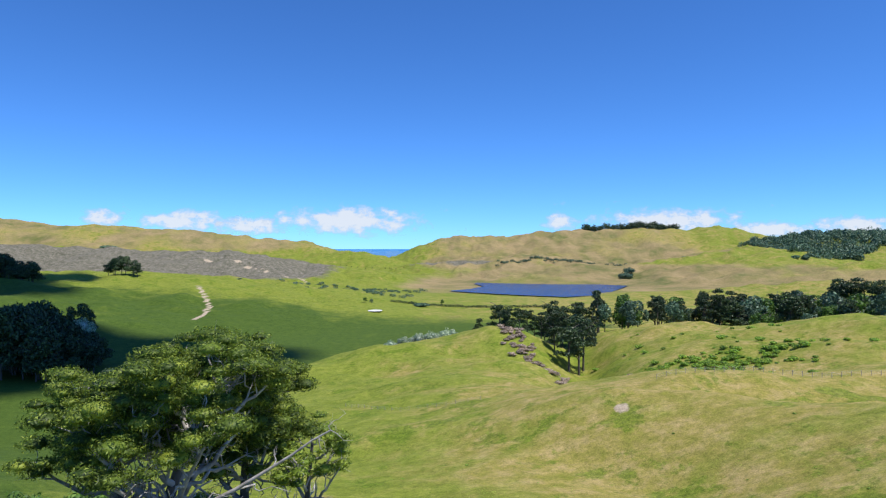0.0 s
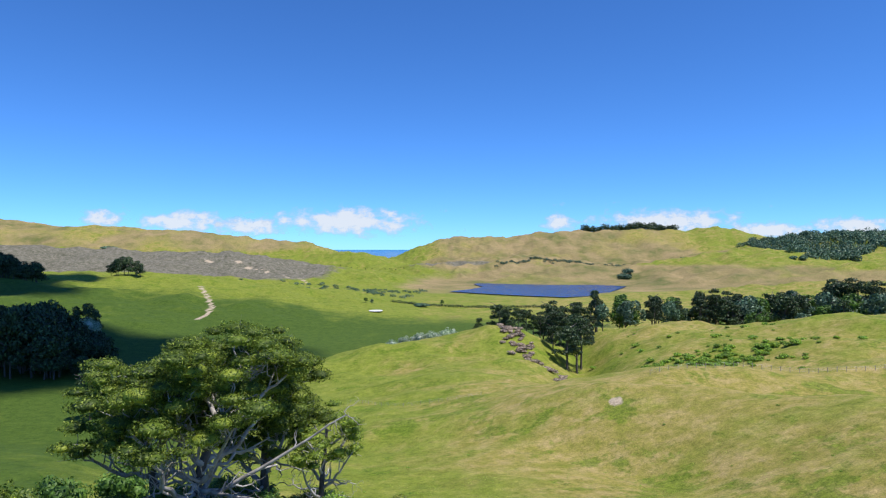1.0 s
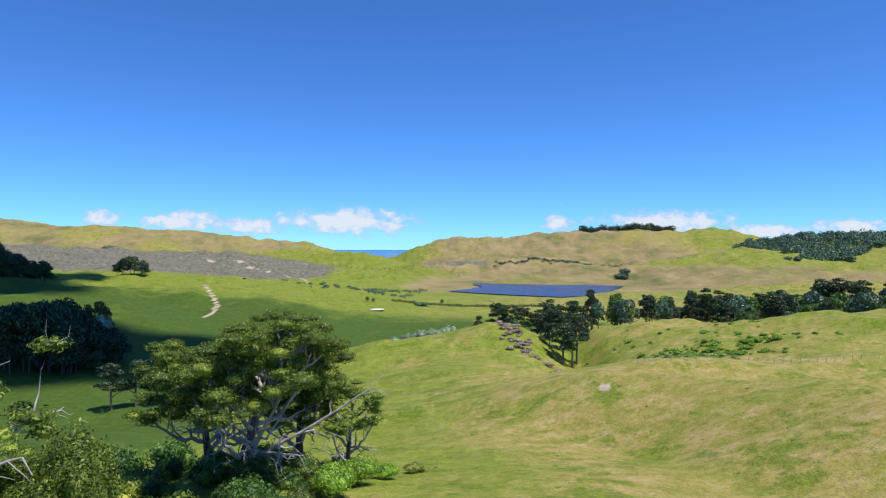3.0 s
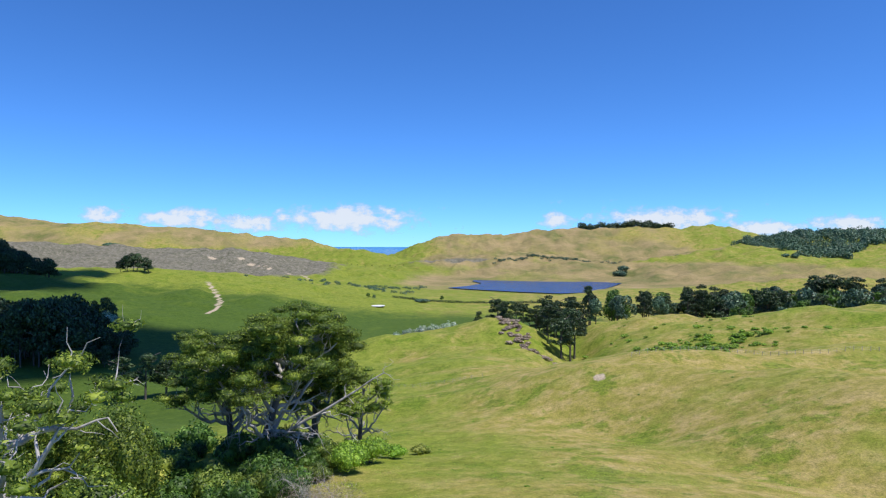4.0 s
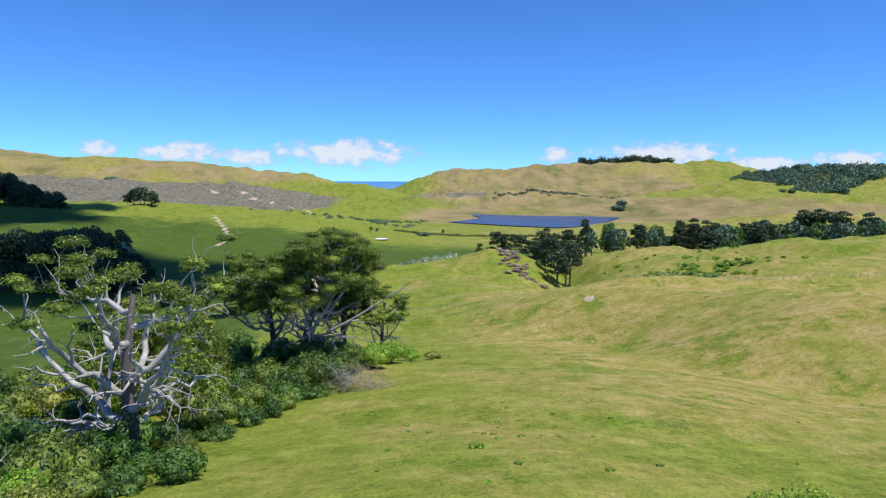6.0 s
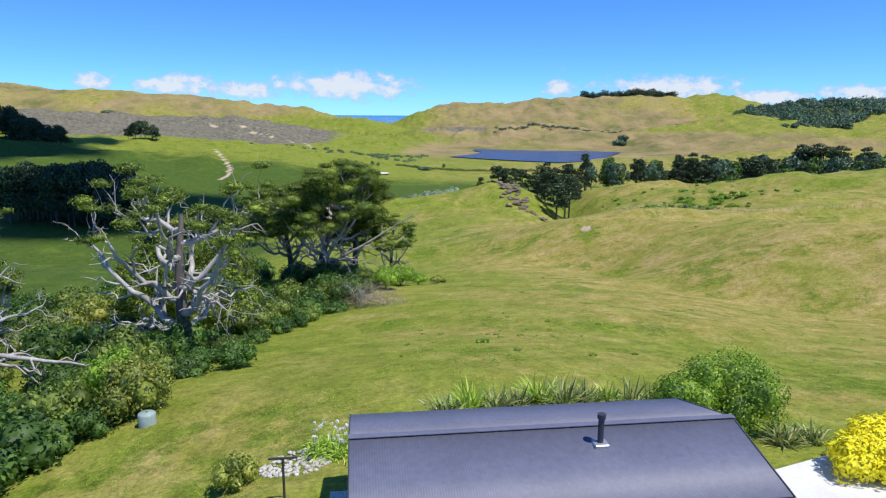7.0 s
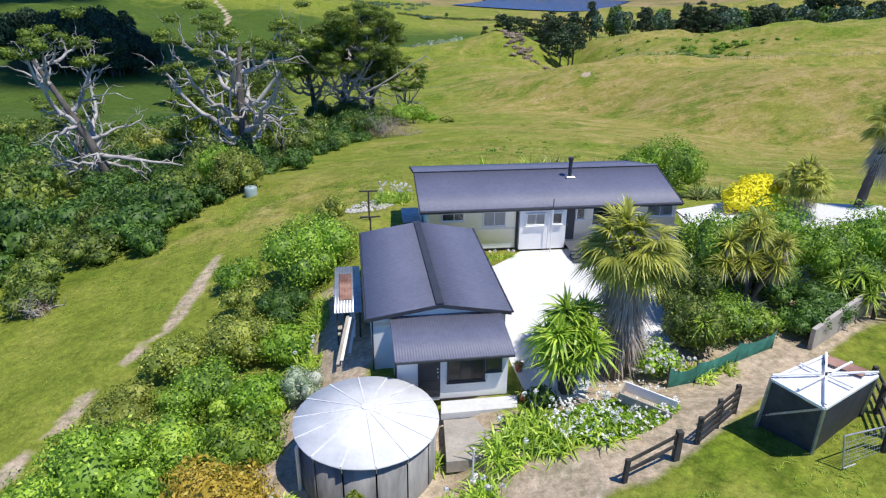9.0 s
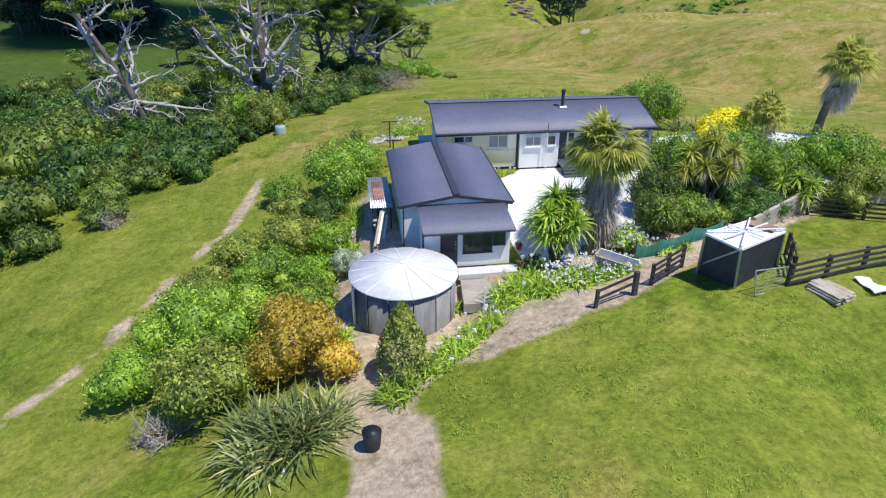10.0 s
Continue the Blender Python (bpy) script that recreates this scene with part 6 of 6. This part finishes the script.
# ---- farther trees, hedges and fences ----
def far_tree(x, y, h, spread, seed, mat, label, group, leaf=0.9, form="pine", wood=None):
    """A tree seen from afar: trunk, limbs and an uneven crown of clumps."""
    rnd = np.random.RandomState(seed)
    t = thing("pine" if form == "pine" else "tree", x, y, None, rnd.uniform(0, 360), label, "tree", group)
    stem = 0.45 if form == "pine" else 0.35
    part("trunk", joined([tube([(0, 0, -1), (0.2, 0, h * 0.4), (0.3 * rnd.randn(), 0.3 * rnd.randn(), h * 0.85)], [h * 0.022, h * 0.016, h * 0.006], 6)] + [tube([(0, 0, h * s), (spread * 0.3 * math.cos(7 * s), spread * 0.3 * math.sin(7 * s), h * (s + 0.1)), (spread * 0.62 * math.cos(7 * s), spread * 0.62 * math.sin(7 * s), h * (s + 0.16))], [h * 0.009, h * 0.007, h * 0.004], 4) for s in np.linspace(stem * 0.6, 0.78, 6)]), wood or BARK, t)
    lumps = []
    for k in range(17):
        s = rnd.rand()
        z = h * (stem * 0.8 + (0.95 - stem * 0.8) * s)
        d = spread * 0.62 * math.sqrt(rnd.rand()) * (1.05 - 0.6 * s if form == "pine" else math.sqrt(max(0.05, 1 - s * s)))
        a = rnd.uniform(0, 6.28)
        q = spread * rnd.uniform(0.2, 0.36)
        lumps.append((d * math.cos(a), d * math.sin(a), z, q, q, q * (0.45 if form == "pine" else 0.75)))
    p, n = shell_points(rnd, lumps, 3.2 / leaf ** 2, 0.5)
    part("crown", leaves(rnd, p, n, leaf, 0.55, 0.8), mat, t)
    return t


def ground_at(x, y):
    return float(height(x, y))


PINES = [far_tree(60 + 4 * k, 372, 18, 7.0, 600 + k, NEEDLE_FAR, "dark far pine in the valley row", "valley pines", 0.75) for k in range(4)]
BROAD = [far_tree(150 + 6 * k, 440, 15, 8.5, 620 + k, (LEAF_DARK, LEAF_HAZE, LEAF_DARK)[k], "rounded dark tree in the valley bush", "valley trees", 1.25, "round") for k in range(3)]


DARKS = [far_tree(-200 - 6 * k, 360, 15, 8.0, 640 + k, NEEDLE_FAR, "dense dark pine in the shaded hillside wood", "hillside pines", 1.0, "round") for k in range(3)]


def stand(tree, x, y, top, rnd, widen=1.0, base=18.0):
    """A copy of a tree, so tall that its top reaches the height top."""
    z = ground_at(x, y)
    s = max(0.25, (top - z) / base)
    w = min(s, 1.3) * widen
    copy_thing(tree, pose(x, y, z - 0.2, 0, 0, rnd.uniform(0, 360)) @ Matrix.Diagonal((w, w, s, 1)))


rnd = np.random.RandomState(17)
# the row behind the knoll and along the gully
for k in range(20):
    f = k / 19
    stand(PINES[k % 4], 24 + 62 * f + rnd.uniform(-3, 3), 392 + rnd.uniform(-22, 30), -11 - 9 * rnd.rand() - (7 if k < 3 else 0), rnd)
for x, y, top in ((58, 318, -14), (64, 326, -12), (54, 332, -16), (68, 336, -14)):
    stand(PINES[(int(x) + 1) % 4], x, y, top, rnd, 1.1)
for k in range(26):
    f = k / 25
    stand(PINES[k % 4] if rnd.rand() < 0.75 else BROAD[k % 3], 100 + 85 * f + rnd.uniform(-4, 4), 432 + rnd.uniform(-20, 30), -5 - 9 * rnd.rand(), rnd, 0.9)
for k in range(92):
    f = k / 91
    stand(BROAD[k % 3] if rnd.rand() < 0.78 else PINES[k % 4], 172 + 160 * f + rnd.uniform(-6, 6), 425 + rnd.uniform(-38, 40), -10 - 9 * rnd.rand() + 5 * f, rnd, 1.15, 15)
for x, y, top in ((255, 450, 1), (262, 455, 0), (270, 448, 1), (285, 452, -2)):
    stand(PINES[int(x) % 4], x, y, top, rnd, 1.5)
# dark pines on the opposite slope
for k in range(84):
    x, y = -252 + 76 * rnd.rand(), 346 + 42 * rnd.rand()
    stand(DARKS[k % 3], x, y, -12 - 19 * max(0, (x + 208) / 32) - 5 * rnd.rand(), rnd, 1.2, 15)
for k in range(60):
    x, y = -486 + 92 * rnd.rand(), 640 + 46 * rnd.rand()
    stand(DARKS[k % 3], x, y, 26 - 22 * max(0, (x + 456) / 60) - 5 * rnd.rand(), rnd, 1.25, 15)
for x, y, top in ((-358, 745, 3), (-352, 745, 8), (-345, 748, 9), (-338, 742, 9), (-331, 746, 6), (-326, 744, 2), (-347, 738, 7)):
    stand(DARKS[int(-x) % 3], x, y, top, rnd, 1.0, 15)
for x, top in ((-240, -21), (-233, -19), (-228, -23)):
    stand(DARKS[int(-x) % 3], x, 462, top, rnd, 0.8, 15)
stand(BROAD[0], -76, 700, -31, rnd, 1.3, 15)
stand(BROAD[1], -70, 704, -33, rnd, 1.2, 15)
stand(BROAD[2], 2, 775, -38, rnd, 0.8, 15)
for k in range(6):
    stand(PINES[k % 4], -95 - 7 * k, 290 - 4 * k + rnd.uniform(-3, 3), -24 - 4 * rnd.rand(), rnd, 1.2)
for k in range(13):
    stand(PINES[k % 4], -215 + 11 * k + rnd.uniform(-4, 4), 1480 + rnd.uniform(-30, 30), -21 - 8 * rnd.rand(), rnd, 1.0)
for x, y, h, s in ((-20, 425, 8, 1.0), (-12, 430, 9, 1.1), (-4, 432, 9, 1.0), (5, 436, 9.5, 1.1), (-28, 420, 7, 0.9), (-226, 450, 13, 1.3)):
    shrub(x, y, 5.5 * s, h, LEAF_SILVER, "silvery grey-green tree behind the knoll", 0.9, 2.6, int(x) + 900, "tree", "silver trees")
for x, y, r, h in ((342, 1260, 16, 15), (352, 1275, 12, 12), (285, 1700, 9, 13), (430, 1730, 8, 12), (-560, 1520, 16, 12), (-530, 1540, 12, 10), (-860, 1780, 20, 12), (-890, 1800, 24, 14), (-20, 730, 9, 3.5), (660, 1230, 9, 8), (645, 1235, 8, 7), (455, 1420, 12, 7), (480, 1425, 10, 6), (520, 1440, 10, 6)):
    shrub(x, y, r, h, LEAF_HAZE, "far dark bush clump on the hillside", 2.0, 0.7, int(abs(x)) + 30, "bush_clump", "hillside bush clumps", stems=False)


def woods(name, points, r, h, mat, label, leaf, seed, category="woods"):
    """Woods too far to count: one mass of many small crowns."""
    rnd = np.random.RandomState(seed)
    lumps = [(x, y, ground_at(x, y) + h * rnd.uniform(0.25, 0.6), r * rnd.uniform(0.7, 1.3), r * rnd.uniform(0.7, 1.3), h * rnd.uniform(0.45, 0.8)) for x, y in points]
    pieces = []
    for q in lumps:
        p, n = shell_points(rnd, [q], 1.6 / leaf ** 2, 0.4)
        pieces.append(leaves(rnd, p, n, leaf, 0.6, 0.7))
    me = bpy.data.meshes.new(name)
    fill(me, *joined(pieces))
    me.materials.append(mat)
    return tagged(new(name, me), label, category, kind="stuff")


pts = []
while len(pts) < 560:
    x, y = rnd.uniform(600, 1150), rnd.uniform(1190, 1720)
    edge = 0.46 + (1700 - y) / 450 * 0.085 + 0.012 * float(waves(x, y, 90, 31))
    if edge * (y - 26) < x < 0.8 * (y - 26) and y > 1225 + 0.75 * (x - 640) + 25 * float(waves(x, y, 120, 32)):
        pts.append((x, y))
woods("far_woods", pts, 10, 14, LEAF_HAZE, "dense haze-tinted native bush on the far hillside", 3.6, 31)
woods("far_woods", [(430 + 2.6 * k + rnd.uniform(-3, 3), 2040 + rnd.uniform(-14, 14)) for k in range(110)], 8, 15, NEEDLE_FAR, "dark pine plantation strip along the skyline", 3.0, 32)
woods("far_woods", [(1000 + 9 * k, 1680 - 2.2 * k + rnd.uniform(-20, 20)) for k in range(46)], 9, 20, LEAF_HAZE, "haze-tinted trees along the far ridge", 3.2, 33)
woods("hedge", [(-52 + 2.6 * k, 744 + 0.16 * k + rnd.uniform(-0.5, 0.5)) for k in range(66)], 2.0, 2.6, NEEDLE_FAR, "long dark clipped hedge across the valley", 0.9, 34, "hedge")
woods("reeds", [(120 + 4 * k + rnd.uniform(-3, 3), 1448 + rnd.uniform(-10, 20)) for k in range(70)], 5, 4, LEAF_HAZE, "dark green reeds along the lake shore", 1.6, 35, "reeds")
woods("scrub_patch", [(-150 + rnd.uniform(-110, 130), 860 + rnd.uniform(-60, 200)) for k in range(90)], 3.5, 3, LEAF_HAZE, "scattered low dark scrub on the valley flats", 1.3, 36, "scrub")

# gorse on the near right hill
gorse = [shrub(80 + 3 * k, 262, 1.6, 1.4, LEAF, "dark low gorse bush on the hillside", 0.42, 11, 700 + k, "gorse_bush", "hillside gorse", stems=False) for k in range(3)]
for k in range(190):
    x, y = rnd.normal(97, 15), rnd.normal(252, 10)
    if k > 150:
        x, y = rnd.uniform(70, 150), rnd.uniform(235, 345)
    s = rnd.uniform(0.4, 1.2)
    copy_thing(gorse[k % 3], pose(x, y, ground_at(x, y) - 0.1, 0, 0, rnd.uniform(0, 360)) @ Matrix.Diagonal((s, s, s, 1)))
pale = [shrub(60 + 3 * k, 290, 1.8, 1.3, LEAF_GREY, "pale pinkish-grey dry scrub bush", 0.42, 11, 720 + k, "dry_bush", "dry scrub", stems=False) for k in range(2)]
for k in range(130):
    f = rnd.rand() ** 1.3 * 0.9
    x, y = np.interp(f, [0, 0.35, 0.6, 1], [34, 43, 50, 74]) + rnd.normal(0, 2.6), np.interp(f, [0, 0.35, 0.6, 1], [343, 300, 258, 256]) + rnd.normal(0, 4)
    s = rnd.uniform(0.5, 1.3)
    copy_thing(pale[k % 2], pose(x, y, ground_at(x, y) - 0.1, 0, 0, rnd.uniform(0, 360)) @ Matrix.Diagonal((s, s, s, 1)))


def wire_fence(points, gap, tall, label):
    t = thing("wire_fence", *points[0], None, 0, label, "fence")
    inv = t.matrix_world.inverted()
    me, tops = None, []
    for (ax, ay), (bx, by) in zip(points, points[1:]):
        n = max(1, round(math.hypot(bx - ax, by - ay) / gap))
        for k in range(n):
            x, y = ax + (bx - ax) * k / n, ay + (by - ay) * k / n
            p = inv @ Vector((x, y, ground_at(x, y)))
            tops.append(p)
            if me is None:
                first = part("post", one_bar((0, 0, -0.3), (0, 0, tall), 0.1, 0.1), TIMBER_PALE, t)
                me = first.data
                first.location = p
            else:
                o = new("post", me)
                o.parent = t
                o.location = p
    for z in (0.45, 0.8, 1.1):
        part("wire", tube([q + Vector((0, 0, tall * z / 1.2)) for q in tops], [0.012] * len(tops), 3), STEEL, t)


wire_fence([(52, 180), (66, 181.5), (84, 181), (104, 180), (126, 178), (150, 176), (180, 178)], 2.3, 1.25, "wire fence with pale posts across the hillside")
wire_fence([(-27, 229), (-12, 216), (6, 205), (16, 204)], 3.0, 1.1, "wire fence with pale posts across the lower paddock")

# ---- grass and weeds ----
def tufts(name, n, area, size, mat, seed, label, keep=None, blades_each=5, low=0.35):
    rnd = np.random.RandomState(seed)
    x, y = rnd.uniform(area[0], area[1], n), rnd.uniform(area[2], area[3], n)
    if keep is not None:
        k = keep(x, y, rnd)
        x, y = x[k], y[k]
    b = np.repeat(np.stack([x, y, height(x, y) - 0.02], 1), blades_each, 0)
    b[:, :2] += rnd.normal(0, size * 0.35, (len(b), 2))
    me = bpy.data.meshes.new(name)
    fill(me, *blades(rnd, b, ball_ways(rnd, len(b), low, 1.0), size, size * 0.08, 0.5, 2))
    me.materials.append(mat)
    return tagged(new(name, me), label, "grass", kind="stuff")


def on_grass(x, y, rnd):
    yard = (x > -12) & (x < 27) & (y > -28) & (y < 3) & ~((y < -25) & (x > 5))
    path = near_line(x, y, [(-8.5, -29), (-9, -32), (-8, -36), (-7.5, -46)]) < 2.0
    house_beds = (x > -20) & (x < -10) & (y > -34) & (y < -6)
    gully = x < np.interp(y, EDGE_Y, EDGE_X) - 1
    return ~yard & ~path & ~house_beds & ~gully


GRASS = leafy("grass_blade", (0.13, 0.2, 0.03), (0.2, 0.28, 0.04), (0.32, 0.34, 0.08), rough=0.6, through=0.5)
DRY = leafy("dry_grass_blade", (0.18, 0.18, 0.04), (0.36, 0.33, 0.1), (0.5, 0.44, 0.18), rough=0.7, lighter=1.2, through=0.5)
tufts("grass", 20000, (-8, 40, -58, -20), 0.24, GRASS, 1, "thick green grass on the near bank", lambda x, y, r: on_grass(x, y, r) & (waves(x, y, 5, 14) + r.rand(len(x)) * 1.4 > 0.75), 5, 0.5)
tufts("grass", 9000, (-34, -9, -50, 12), 0.2, GRASS, 2, "short grass on the spur", on_grass, 4)
tufts("dry_grass", 9000, (-14, 60, 6, 130), 0.3, DRY, 3, "dry seed grass over the paddock", lambda x, y, r: on_grass(x, y, r) & (waves(x, y, 14, 4) > 0.1), 4)
tufts("grass", 9000, (-14, 60, 6, 130), 0.3, GRASS, 4, "green grass tufts over the paddock", lambda x, y, r: on_grass(x, y, r) & (waves(x, y, 11, 6) > 0.15), 4)
weed = [shrub(0.5 * k, 30, 0.45, 0.34, LEAF, "small dark rush tuft in the pasture", 0.2, 40, 800 + k, "weed_tuft", "pasture weeds", stems=False, category="weed") for k in range(2)]
for k in range(95):
    x, y = rnd.uniform(-14, 62), rnd.uniform(14, 150)
    if k < 40:
        x, y = rnd.normal(3, 8), rnd.normal(38, 10)
    if x < np.interp(y, EDGE_Y, EDGE_X):
        continue
    s = rnd.uniform(0.25, 0.85)
    copy_thing(weed[k % 2], pose(x, y, ground_at(x, y) - 0.04, 0, 0, rnd.uniform(0, 360)) @ Matrix.Diagonal((s, s, s * 0.8, 1)))
# pebbles by the clothes line
rnd = np.random.RandomState(9)
stones = []
for k in range(260):
    a, d = rnd.uniform(0, 6.28), math.sqrt(rnd.rand())
    x, y = -10.9 + 1.9 * d * math.cos(a), 3.4 + 1.6 * d * math.sin(a)
    s = rnd.uniform(0.05, 0.14)
    stones.append((x, y, ground_at(x, y) + s * 0.3, s, s * rnd.uniform(0.7, 1.2), s * 0.6))
me = bpy.data.meshes.new("pebbles")
fill(me, *lump_core(stones, 1.0))
me.materials.append(STONE)
tagged(new("pebbles", me), "patch of pale grey stones by the clothes line", "stones", kind="stuff")
